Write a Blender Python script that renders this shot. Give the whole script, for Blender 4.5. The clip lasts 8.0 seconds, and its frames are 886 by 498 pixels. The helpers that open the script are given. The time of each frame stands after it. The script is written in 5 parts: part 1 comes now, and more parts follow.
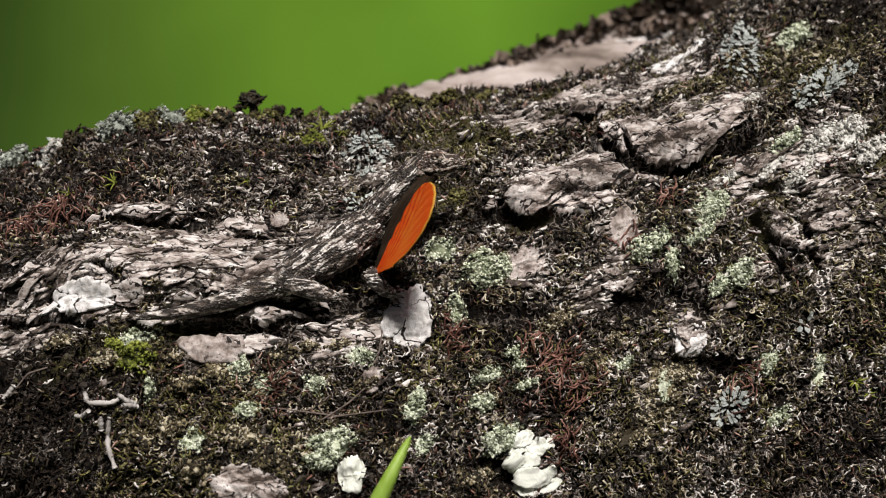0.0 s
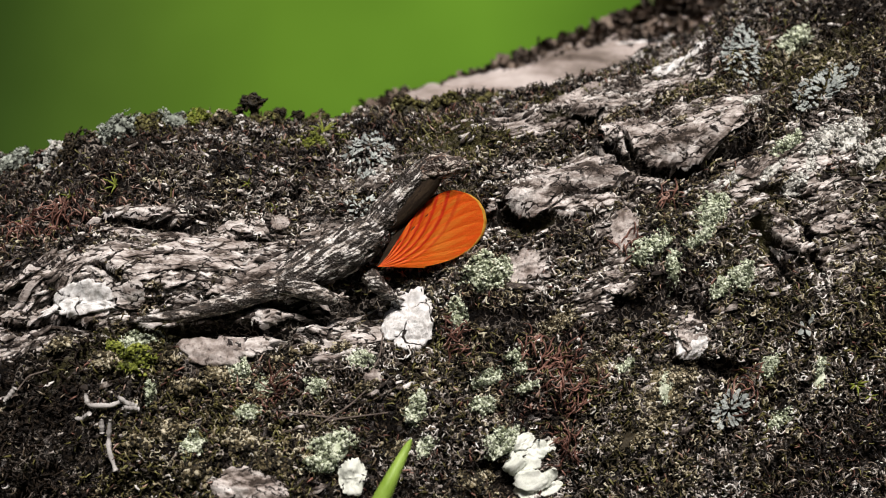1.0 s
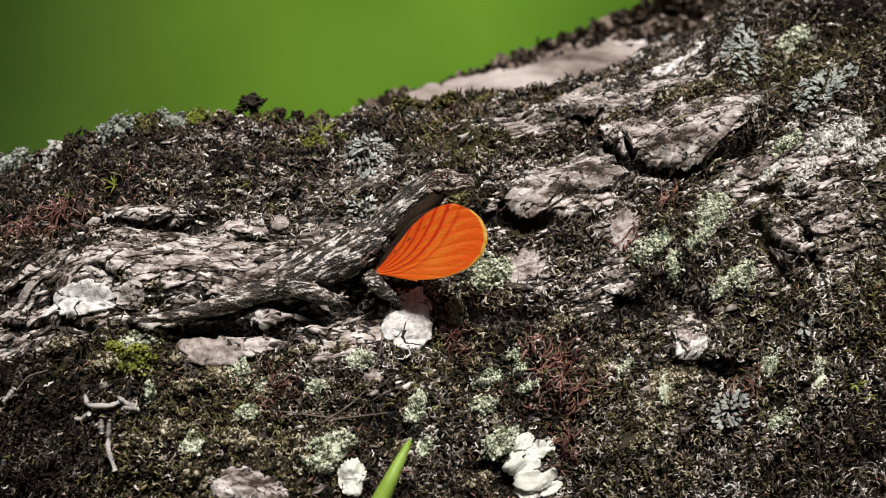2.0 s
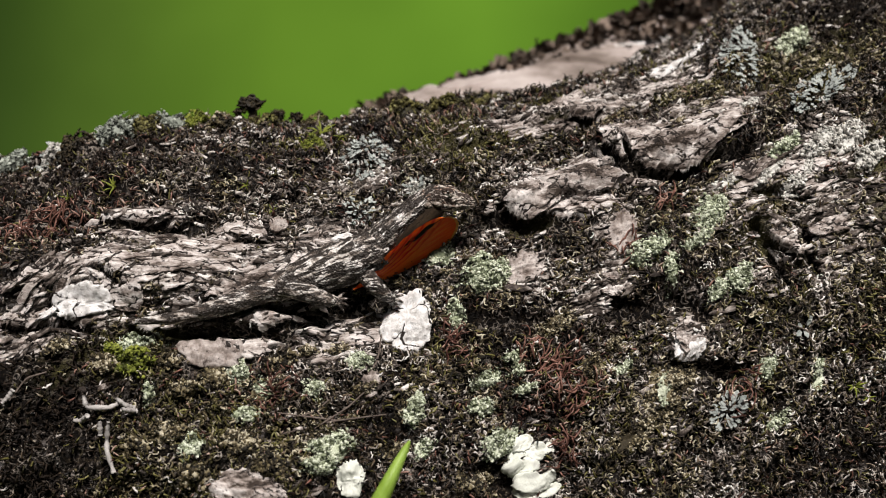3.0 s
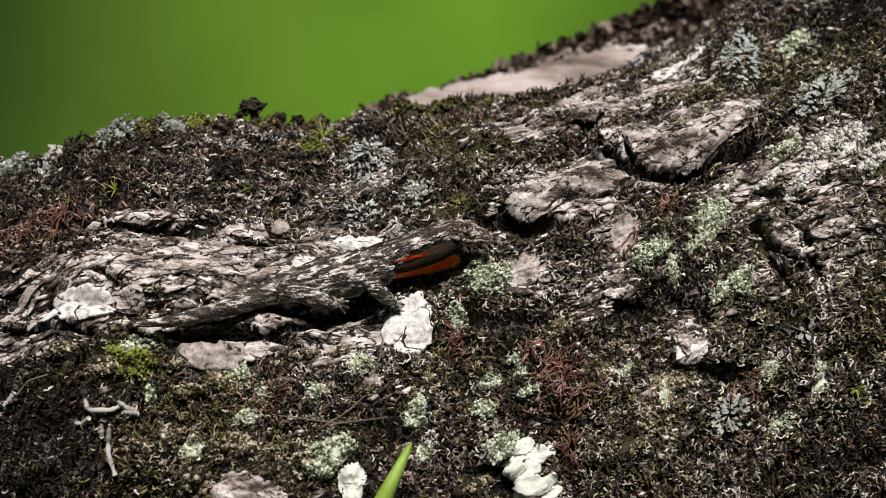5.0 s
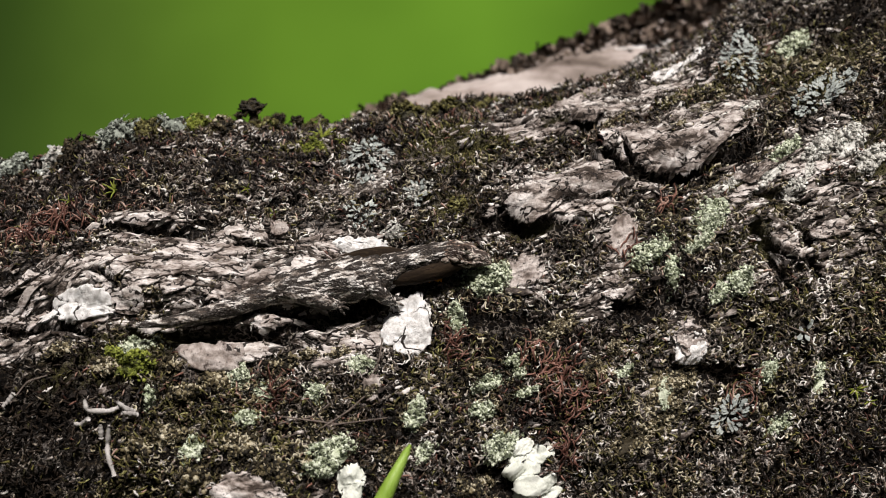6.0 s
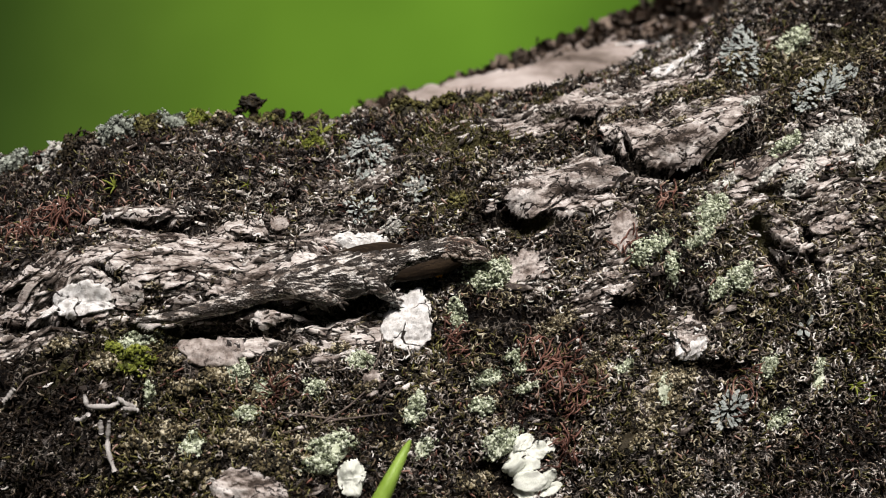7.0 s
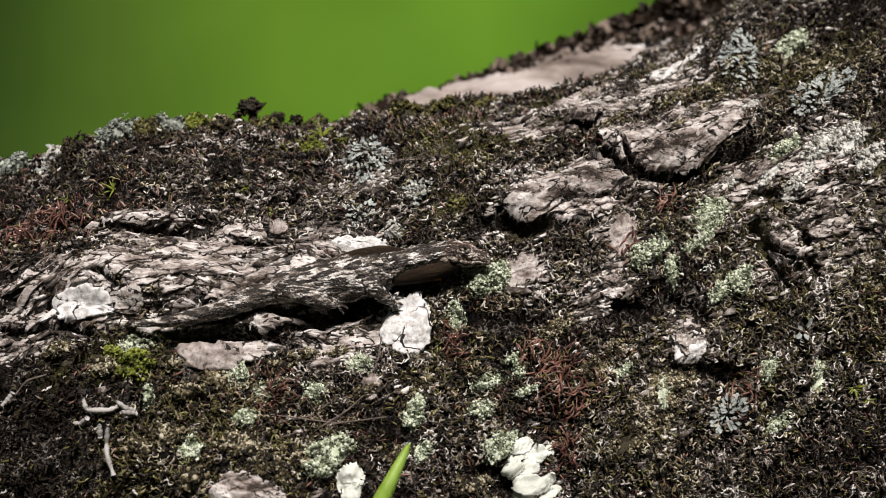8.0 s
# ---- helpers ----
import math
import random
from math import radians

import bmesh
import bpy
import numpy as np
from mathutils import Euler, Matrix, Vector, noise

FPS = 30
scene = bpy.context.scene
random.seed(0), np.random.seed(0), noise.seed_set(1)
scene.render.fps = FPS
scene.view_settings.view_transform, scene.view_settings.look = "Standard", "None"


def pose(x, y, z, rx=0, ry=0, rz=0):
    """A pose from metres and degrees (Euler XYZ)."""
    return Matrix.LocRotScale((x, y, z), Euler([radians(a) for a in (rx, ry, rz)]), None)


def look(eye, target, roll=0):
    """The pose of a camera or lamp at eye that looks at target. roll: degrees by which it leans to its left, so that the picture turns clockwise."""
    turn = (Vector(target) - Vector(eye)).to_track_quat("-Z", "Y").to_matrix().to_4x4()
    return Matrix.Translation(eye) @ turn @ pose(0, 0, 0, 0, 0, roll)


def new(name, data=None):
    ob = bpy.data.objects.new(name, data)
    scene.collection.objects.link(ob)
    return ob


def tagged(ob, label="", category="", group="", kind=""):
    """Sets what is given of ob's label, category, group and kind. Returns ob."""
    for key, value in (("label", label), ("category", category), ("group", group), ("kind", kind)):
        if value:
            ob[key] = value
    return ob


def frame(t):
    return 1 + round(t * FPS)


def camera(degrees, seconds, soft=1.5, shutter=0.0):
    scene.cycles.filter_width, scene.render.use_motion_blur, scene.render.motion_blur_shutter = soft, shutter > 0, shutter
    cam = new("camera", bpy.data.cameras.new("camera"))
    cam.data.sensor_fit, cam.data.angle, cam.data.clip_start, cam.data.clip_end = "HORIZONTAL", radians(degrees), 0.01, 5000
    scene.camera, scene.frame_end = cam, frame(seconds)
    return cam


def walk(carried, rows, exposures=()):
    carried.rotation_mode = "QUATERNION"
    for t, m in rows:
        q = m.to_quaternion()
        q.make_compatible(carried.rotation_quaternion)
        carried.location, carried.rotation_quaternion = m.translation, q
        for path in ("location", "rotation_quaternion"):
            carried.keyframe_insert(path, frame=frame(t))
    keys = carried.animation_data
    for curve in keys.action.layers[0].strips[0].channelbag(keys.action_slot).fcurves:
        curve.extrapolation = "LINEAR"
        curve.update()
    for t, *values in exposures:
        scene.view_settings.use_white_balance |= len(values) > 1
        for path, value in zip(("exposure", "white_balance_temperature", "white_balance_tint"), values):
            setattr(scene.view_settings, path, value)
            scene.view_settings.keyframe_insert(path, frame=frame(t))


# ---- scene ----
TILT = 18.0        # how far the scene's front plane leans back, degrees
DIST = 0.412       # eye to the middle of the trunk's face
FRAME = pose(0, 0, 0, -TILT)


def at(x, y, z):
    """A point from the trunk's own axes: along it, into it, up its face."""
    return FRAME @ Vector((x, y, z))


# ---- camera ----
cam = camera(40.0, 8.0, soft=0.55)
cam.data.dof.use_dof = True
cam.data.dof.focus_distance = 0.406
cam.data.dof.aperture_fstop = 8.5
EYE = at(0, -DIST, 0)
# seconds, sideways and upward drift of the aim in millimetres
SWAY = [
    (0, -0.00, 0.00), (0.5, -0.29, 0.59), (1, -0.29, 0.88), (1.5, -0.29, 0.88), (3, 0.29, 1.47), (3.5, -0.00, 2.05), (4, -0.29, 2.34), (4.5, -0.29, 2.34), (6, -0.00, 2.64), (6.5, -0.29, 1.76), (7, -0.00, 1.17), (7.5, 0.59, 1.47), (8, 0.29, 2.34),
]
walk(cam, [(t, look(EYE, at(dx / 1000, 0, dz / 1000))) for t, dx, dz in SWAY],
     exposures=[(0, -0.02, 6500, 13), (8, -0.02, 6500, 13)])

# ---- world and light ----
world = bpy.data.worlds.new("sky")
scene.world = world
world.use_nodes = True
wn = world.node_tree
sky = wn.nodes.new("ShaderNodeTexSky")
sky.sky_type, sky.sun_disc = "NISHITA", False
sky.sun_elevation, sky.sun_rotation = radians(66), radians(165)
sky.air_density, sky.dust_density = 1.0, 4.0
wn.links.new(sky.outputs[0], wn.nodes["Background"].inputs[0])
wn.nodes["Background"].inputs[1].default_value = 0.026
sun = new("sun", bpy.data.lights.new("sun", "SUN"))
sun.data.energy, sun.data.angle, sun.data.color = 4.9, radians(11), (1.0, 0.95, 0.88)
# the light falls steeply from above, a little from the front and the right
sun.matrix_world = look((math.cos(radians(66)) * math.sin(radians(165)), math.cos(radians(66)) * math.cos(radians(165)), math.sin(radians(66))), (0, 0, 0))


# ---- materials ----
def node_mat(name):
    m = bpy.data.materials.new(name)
    m.use_nodes = True
    nt = m.node_tree
    return m, nt, nt.nodes["Principled BSDF"], nt.nodes.new, nt.links.new


def ramp_node(nt, stops):
    r = nt.nodes.new("ShaderNodeValToRGB")
    el = r.color_ramp.elements
    while len(el) < len(stops):
        el.new(0.5)
    for e, (p, c) in zip(el, stops):
        e.position, e.color = p, (*c, 1)
    return r


def noise_node(nt, vec, scale, detail=6, rough=0.6, stretch=None):
    if stretch:
        mp = nt.nodes.new("ShaderNodeMapping")
        mp.inputs["Scale"].default_value = stretch
        nt.links.new(vec, mp.inputs[0])
        vec = mp.outputs[0]
    n = nt.nodes.new("ShaderNodeTexNoise")
    n.inputs["Scale"].default_value, n.inputs["Detail"].default_value, n.inputs["Roughness"].default_value = scale, detail, rough
    nt.links.new(vec, n.inputs["Vector"])
    return n.outputs["Fac"]


def mix_node(nt, fac, a, b, kind="MIX"):
    m = nt.nodes.new("ShaderNodeMix")
    m.data_type, m.blend_type = "RGBA", kind
    for slot, v in ((0, fac), (6, a), (7, b)):
        if isinstance(v, (int, float)):
            m.inputs[slot].default_value = v
        elif isinstance(v, tuple):
            m.inputs[slot].default_value = (*v, 1)
        else:
            nt.links.new(v, m.inputs[slot])
    return m.outputs[2]


def lines_node(nt, vec, scale, wide):
    """Thin wandering lines: where a soft noise crosses its middle."""
    sub, ab = nt.nodes.new("ShaderNodeMath"), nt.nodes.new("ShaderNodeMath")
    sub.operation, ab.operation = "SUBTRACT", "ABSOLUTE"
    nt.links.new(noise_node(nt, vec, scale, 2.5, 0.55), sub.inputs[0])
    sub.inputs[1].default_value = 0.5
    nt.links.new(sub.outputs[0], ab.inputs[0])
    r = ramp_node(nt, [(wide * 0.35, (1, 1, 1)), (wide, (0, 0, 0))])
    nt.links.new(ab.outputs[0], r.inputs[0])
    return r.outputs[0]


def crack_node(nt, vec, scale, wide, squeeze):
    """Fissures that follow the grain and part the bark into uneven flakes."""
    bend_ = nt.nodes.new("ShaderNodeTexNoise")
    bend_.inputs["Scale"].default_value = scale * 1.1
    bend_.inputs["Detail"].default_value = 5
    nt.links.new(vec, bend_.inputs["Vector"])
    warp = mix_node(nt, 1.3 / scale, vec, bend_.outputs["Color"], "ADD")
    mp = nt.nodes.new("ShaderNodeMapping")
    mp.inputs["Scale"].default_value = (squeeze, 1, 1)
    nt.links.new(warp, mp.inputs[0])
    vo = nt.nodes.new("ShaderNodeTexVoronoi")
    vo.feature = "DISTANCE_TO_EDGE"
    vo.inputs["Scale"].default_value = scale
    nt.links.new(mp.outputs[0], vo.inputs["Vector"])
    r = ramp_node(nt, [(wide * 0.7, (1, 1, 1)), (wide, (0, 0, 0))])
    nt.links.new(vo.outputs["Distance"], r.inputs[0])
    some = ramp_node(nt, [(0.45, (0, 0, 0)), (0.49, (1, 1, 1))])
    nt.links.new(noise_node(nt, vec, scale * 0.9, 4, 0.65, (0.5, 1, 1)), some.inputs[0])
    return mix_node(nt, 1.0, r.outputs[0], some.outputs[0], "MULTIPLY")


def grown(name, stops, scale, rough=0.7, bump=0.5, bump_scale=900, island=True, moving=False, speck=None, spec=0.35, vary=0.55, contrast=None, through_light=0.0, stretch=None, cracks=None):
    """A natural surface: colours of a ramp by noise at two scales and from piece to piece, fine relief, dark or pale specks."""
    m, nt, bsdf, add, link = node_mat(name)
    vec = add("ShaderNodeTexCoord").outputs["Object"] if moving else add("ShaderNodeNewGeometry").outputs["Position"]
    fac = noise_node(nt, vec, scale, 8, 0.65, stretch)
    if island:
        geo = add("ShaderNodeNewGeometry")
        mid = add("ShaderNodeMath")
        mid.operation = "MULTIPLY_ADD"
        link(geo.outputs["Random Per Island"], mid.inputs[0])
        mid.inputs[1].default_value, mid.inputs[2].default_value = vary, -vary / 2
        plus = add("ShaderNodeMath")
        plus.operation = "ADD"
        link(fac, plus.inputs[0]), link(mid.outputs[0], plus.inputs[1])
        fac = plus.outputs[0]
    squeeze_ = contrast or (0.85 if island else 0.55)
    r = ramp_node(nt, [(0.5 + (p - 0.5) * squeeze_, c) for p, c in stops])
    link(fac, r.inputs[0])
    col = r.outputs[0]
    if speck:
        colour, sc, lo, hi = speck
        r2 = ramp_node(nt, [(lo, (0, 0, 0)), (hi, (1, 1, 1))])
        link(noise_node(nt, vec, sc, 5, 0.7, stretch), r2.inputs[0])
        col = mix_node(nt, r2.outputs[0], col, colour)
    crack = None
    if cracks:
        crack = crack_node(nt, vec, *cracks)
        col = mix_node(nt, crack, col, (0.016, 0.011, 0.009))
    link(col, bsdf.inputs["Base Color"])
    bsdf.inputs["Roughness"].default_value = rough
    bsdf.inputs["Specular IOR Level"].default_value = spec
    bp = add("ShaderNodeBump")
    bp.inputs["Strength"].default_value, bp.inputs["Distance"].default_value = bump, 0.0006
    high = noise_node(nt, vec, bump_scale, 6, 0.7)
    if crack:
        high = mix_node(nt, crack, mix_node(nt, 0.5, high, (0.5, 0.5, 0.5), "ADD"), (0, 0, 0))
    link(high, bp.inputs["Height"])
    link(bp.outputs[0], bsdf.inputs["Normal"])
    if through_light:
        tr, mx = add("ShaderNodeBsdfTranslucent"), add("ShaderNodeMixShader")
        link(col, tr.inputs[0])
        mx.inputs[0].default_value = through_light
        link(bsdf.outputs[0], mx.inputs[1]), link(tr.outputs[0], mx.inputs[2])
        link(mx.outputs[0], nt.nodes["Material Output"].inputs[0])
    return m


BARK_PALE = [(0.24, (0.05, 0.036, 0.028)), (0.38, (0.26, 0.215, 0.19)), (0.54, (0.54, 0.485, 0.455)), (0.74, (0.80, 0.755, 0.73))]
M_plate = grown("grey_bark", BARK_PALE, 260, 0.75, 1.0, 1100, speck=((0.05, 0.035, 0.025), 420, 0.57, 0.63), stretch=(0.3, 1, 1), vary=0.18, contrast=0.5, cracks=(240, 0.05, 0.26))
M_scale = grown("bark_scale_skin", [(0.24, (0.02, 0.014, 0.011)), (0.42, (0.10, 0.08, 0.068)), (0.57, (0.38, 0.335, 0.305)), (0.76, (0.80, 0.76, 0.73))], 200, 0.75, 0.8, 1200, vary=0.3, contrast=0.62)
M_white = grown("white_crust", [(0.25, (0.52, 0.50, 0.48)), (0.5, (0.78, 0.77, 0.76)), (0.8, (0.88, 0.88, 0.88))], 420, 0.8, 0.8, 1300, island=False, speck=((0.12, 0.10, 0.085), 620, 0.63, 0.70), cracks=(75, 0.022, 0.8))
M_smooth = grown("smooth_bark", [(0.25, (0.10, 0.075, 0.06)), (0.42, (0.25, 0.205, 0.18)), (0.58, (0.42, 0.36, 0.335)), (0.8, (0.54, 0.485, 0.46))], 60, 0.7, 0.6, 300, island=False, stretch=(0.3, 1, 1), speck=((0.09, 0.07, 0.045), 70, 0.60, 0.70))
M_moss = grown("dark_moss", [(0.28, (0.003, 0.002, 0.0015)), (0.52, (0.013, 0.008, 0.005)), (0.66, (0.050, 0.032, 0.019)), (0.80, (0.16, 0.12, 0.078)), (0.92, (0.48, 0.42, 0.34))], 110, 0.42, 0.3, spec=0.5)
M_red = grown("red_moss", [(0.26, (0.008, 0.003, 0.002)), (0.46, (0.070, 0.028, 0.020)), (0.66, (0.25, 0.125, 0.095)), (0.86, (0.54, 0.40, 0.33))], 140, 0.45, 0.3)
M_olive = grown("olive_moss", [(0.2, (0.018, 0.016, 0.005)), (0.45, (0.07, 0.062, 0.018)), (0.7, (0.17, 0.155, 0.045)), (0.9, (0.33, 0.32, 0.14))], 140, 0.6, 0.3, through_light=0.15)
M_lime = grown("lime_moss", [(0.2, (0.06, 0.07, 0.012)), (0.5, (0.20, 0.24, 0.03)), (0.8, (0.38, 0.42, 0.08))], 120, 0.55, 0.3, through_light=0.25)
M_flake = grown("grey_lichen_flakes", [(0.30, (0.02, 0.014, 0.010)), (0.46, (0.105, 0.083, 0.067)), (0.59, (0.37, 0.33, 0.295)), (0.72, (0.84, 0.81, 0.78))], 120, 0.5, 0.6, spec=0.5, vary=0.34)
M_tan = grown("tan_green_crumbs", [(0.28, (0.010, 0.008, 0.004)), (0.50, (0.060, 0.046, 0.022)), (0.66, (0.20, 0.165, 0.09)), (0.82, (0.58, 0.53, 0.40))], 100, 0.75, 0.6)
M_green = grown("green_lichen", [(0.22, (0.07, 0.085, 0.045)), (0.44, (0.36, 0.41, 0.27)), (0.68, (0.74, 0.79, 0.64))], 300, 0.8, 0.7, 1500)
M_blue = grown("blue_grey_lichen", [(0.2, (0.20, 0.225, 0.215)), (0.5, (0.46, 0.50, 0.475)), (0.8, (0.70, 0.73, 0.70))], 200, 0.75, 0.6)
M_leafy = grown("pale_leafy_lichen", [(0.2, (0.58, 0.62, 0.54)), (0.5, (0.74, 0.77, 0.69)), (0.8, (0.84, 0.86, 0.80))], 260, 0.7, 0.35, through_light=0.08)
M_pale = grown("whitish_crumbs", [(0.2, (0.22, 0.21, 0.19)), (0.45, (0.50, 0.49, 0.45)), (0.75, (0.76, 0.76, 0.72))], 240, 0.75, 0.6)
M_pink = grown("pinkish_film", [(0.25, (0.13, 0.10, 0.085)), (0.45, (0.31, 0.265, 0.24)), (0.6, (0.46, 0.41, 0.385)), (0.8, (0.62, 0.57, 0.54))], 200, 0.8, 0.8, 1200, island=False, speck=((0.06, 0.045, 0.04), 500, 0.56, 0.64))
M_mat = grown("shaded_moss_skin", [(0.3, (0.006, 0.004, 0.003)), (0.7, (0.030, 0.020, 0.013))], 200, 0.7, 0.5, spec=0.25)
M_mint = grown("mint_grey_lichen", [(0.25, (0.05, 0.055, 0.045)), (0.5, (0.20, 0.225, 0.19)), (0.75, (0.48, 0.52, 0.46))], 200, 0.75, 0.6)
M_brown = grown("brown_tufts", [(0.25, (0.03, 0.022, 0.016)), (0.5, (0.11, 0.08, 0.06)), (0.75, (0.26, 0.20, 0.16))], 150, 0.75, 0.6)
M_stalk = grown("grey_stalk", [(0.3, (0.28, 0.26, 0.25)), (0.7, (0.52, 0.50, 0.48))], 300, 0.7, 0.4)
M_string = grown("root_hair", [(0.3, (0.06, 0.045, 0.038)), (0.7, (0.17, 0.135, 0.115))], 300, 0.7, 0.3)
M_grass = grown("fresh_grass", [(0.3, (0.30, 0.48, 0.06)), (0.7, (0.42, 0.62, 0.12))], 150, 0.4, 0.25, 700, island=False, through_light=0.35, stretch=(1, 1, 0.2))
M_nub = grown("dark_liverwort", [(0.3, (0.018, 0.014, 0.008)), (0.7, (0.06, 0.045, 0.022))], 200, 0.6, 0.5)


def trunk_material():
    """Bark and humus, whose near-black also paints shade in gaps and hollows: the cover attribute says how much clean
    pale bark (red) and how much green film (green) there is.
    """
    m, nt, bsdf, add, link = node_mat("trunk_bark")
    vec = add("ShaderNodeNewGeometry").outputs["Position"]
    att = add("ShaderNodeAttribute")
    att.attribute_name = "cover"
    sep = add("ShaderNodeSeparateColor")
    link(att.outputs["Color"], sep.inputs[0])
    grain = noise_node(nt, vec, 300, 9, 0.7, (0.25, 1, 1))
    pale = ramp_node(nt, [(0.5 + (p - 0.5) * 0.5, c) for p, c in BARK_PALE])
    link(grain, pale.inputs[0])
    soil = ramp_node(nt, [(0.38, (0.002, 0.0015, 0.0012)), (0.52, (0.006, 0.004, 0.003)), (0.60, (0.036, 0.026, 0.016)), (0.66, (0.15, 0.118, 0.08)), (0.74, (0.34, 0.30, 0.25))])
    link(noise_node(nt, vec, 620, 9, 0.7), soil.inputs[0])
    worm = lines_node(nt, vec, 330, 0.045)
    thin = ramp_node(nt, [(0.42, (0, 0, 0)), (0.56, (1, 1, 1))])
    link(noise_node(nt, vec, 55, 4, 0.6), thin.inputs[0])
    thallus = mix_node(nt, 1.0, worm, thin.outputs[0], "MULTIPLY")
    tone = mix_node(nt, noise_node(nt, vec, 150, 3, 0.6), (0.14, 0.10, 0.07), (0.66, 0.60, 0.54))
    earth = mix_node(nt, thallus, soil.outputs[0], tone)
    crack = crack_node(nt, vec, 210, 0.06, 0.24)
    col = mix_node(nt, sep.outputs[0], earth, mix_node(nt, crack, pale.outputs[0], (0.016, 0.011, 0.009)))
    col = mix_node(nt, sep.outputs[1], col, mix_node(nt, grain, (0.03, 0.03, 0.008), (0.17, 0.155, 0.06)))
    link(col, bsdf.inputs["Base Color"])
    bsdf.inputs["Roughness"].default_value, bsdf.inputs["Specular IOR Level"].default_value = 0.75, 0.15
    bp = add("ShaderNodeBump")
    bp.inputs["Strength"].default_value, bp.inputs["Distance"].default_value = 1.0, 0.0022
    high = mix_node(nt, 0.45, noise_node(nt, vec, 700, 8, 0.75, (0.4, 1, 1)), worm, "ADD")
    high = mix_node(nt, mix_node(nt, 1.0, crack, sep.outputs[0], "MULTIPLY"), high, (0, 0, 0))
    link(high, bp.inputs["Height"])
    link(bp.outputs[0], bsdf.inputs["Normal"])
    return m


M_trunk = trunk_material()

# ---- trunk form ----
def lattice(ix, iy, seed):
    h = np.sin(ix * 127.1 + iy * 311.7 + seed * 74.7) * 43758.5453
    return h - np.floor(h)


def soft_noise(x, y, seed):
    ix, iy = np.floor(x), np.floor(y)
    fx, fy = x - ix, y - iy
    fx, fy = fx * fx * (3 - 2 * fx), fy * fy * (3 - 2 * fy)
    a, b = lattice(ix, iy, seed), lattice(ix + 1, iy, seed)
    c, d = lattice(ix, iy + 1, seed), lattice(ix + 1, iy + 1, seed)
    return (a + (b - a) * fx) * (1 - fy) + (c + (d - c) * fx) * fy


def layered(x, y, seed, octaves=4, gain=0.5):
    total, amp, norm = 0, 1.0, 0
    for k in range(octaves):
        total = total + amp * soft_noise(x * 2 ** k + 17.3 * k, y * 2 ** k - 9.1 * k, seed + k)
        norm += amp
        amp *= gain
    return total / norm


def cells(x, y, seed):
    """How far the nearest of scattered points is, in cells."""
    ix, iy = np.floor(x), np.floor(y)
    best = np.full(np.shape(x), 9.0)
    for i in (-1, 0, 1):
        for j in (-1, 0, 1):
            cx, cy = ix + i, iy + j
            best = np.minimum(best, (cx + lattice(cx, cy, seed) - x) ** 2 + (cy + lattice(cx, cy, seed + 31) - y) ** 2)
    return np.sqrt(best)


CREST_X = (-0.60, -0.25, -0.168, -0.135, -0.120, -0.083, -0.040, -0.018, 0.021, 0.048, 0.093, 0.14, 0.18, 0.30, 0.75)
CREST_Z = (0.01, 0.016, 0.027, 0.036, 0.046, 0.0495, 0.050, 0.0525, 0.0595, 0.067, 0.086, 0.110, 0.128, 0.165, 0.26)
# how far the shoulder below the limb is sunk, along the trunk
DROP_U = (-0.05, -0.03, 0.0, 0.021, 0.0476, 0.072, 0.095, 0.121, 0.155, 0.25)
DROP = (0.0, -0.003, -0.003, 0.0015, 0.0050, 0.0068, 0.0066, 0.0010, 0.0, 0.0)
HIGH, DEEP = 0.17, 0.092

# ridges of raised bark: start (along, round), end, half width in metres, height in metres
RIDGES = (
    (-0.1416, 45.8, -0.0837, 38.6, 0.0085, 0.0075),
    (-0.0837, 38.6, -0.0420, 39.9, 0.0075, 0.0075),
    (-0.1161, 50.6, -0.0864, 49.6, 0.0030, 0.0035),
    (-0.1165, 45.8, -0.0682, 44.4, 0.0035, 0.0030),
    (-0.0671, 35.4, -0.0412, 34.1, 0.0025, 0.0030),
    (0.0225, 48.3, 0.0672, 46.4, 0.0060, 0.0045),
    (0.0564, 51.9, 0.1078, 42.7, 0.0080, 0.0060),
    (0.0360, 64.4, 0.0561, 60.5, 0.0040, 0.0040),
    (0.1078, 31.6, 0.1197, 24.1, 0.0040, 0.0035),
    (-0.1659, 86.3, -0.1319, 78.5, 0.0060, 0.0060),
    (-0.1281, 76.5, -0.0926, 81.2, 0.0060, 0.0035),
)
# hollows and cracks: start, end, half width in metres, depth in metres
GROOVES = (
    (0.0151, 46.0, 0.0406, 41.5, 0.0028, 0.0060), (0.0545, 47.9, 0.0920, 41.6, 0.0016, 0.0050), (0.0368, 60.2, 0.0557, 57.6, 0.0020, 0.0050), (-0.1211, 51.8, -0.0860, 47.9, 0.0018, 0.0040),
    (-0.0358, 36.4, -0.0161, 38.2, 0.0030, 0.0030), (-0.0875, 33.8, -0.0632, 33.8, 0.0018, 0.0045), (-0.0632, 33.7, -0.0397, 35.2, 0.0016, 0.0040), (-0.0563, 36.7, -0.0397, 36.4, 0.0015, 0.0020),
    (-0.0748, 54.5, -0.0516, 53.3, 0.0014, 0.0035), (-0.0489, 57.6, -0.0285, 54.6, 0.0016, 0.0035), (-0.0690, 46.2, -0.0428, 46.6, 0.0012, 0.0030), (-0.1605, 75.1, -0.1300, 69.7, 0.0020, 0.0045),
)
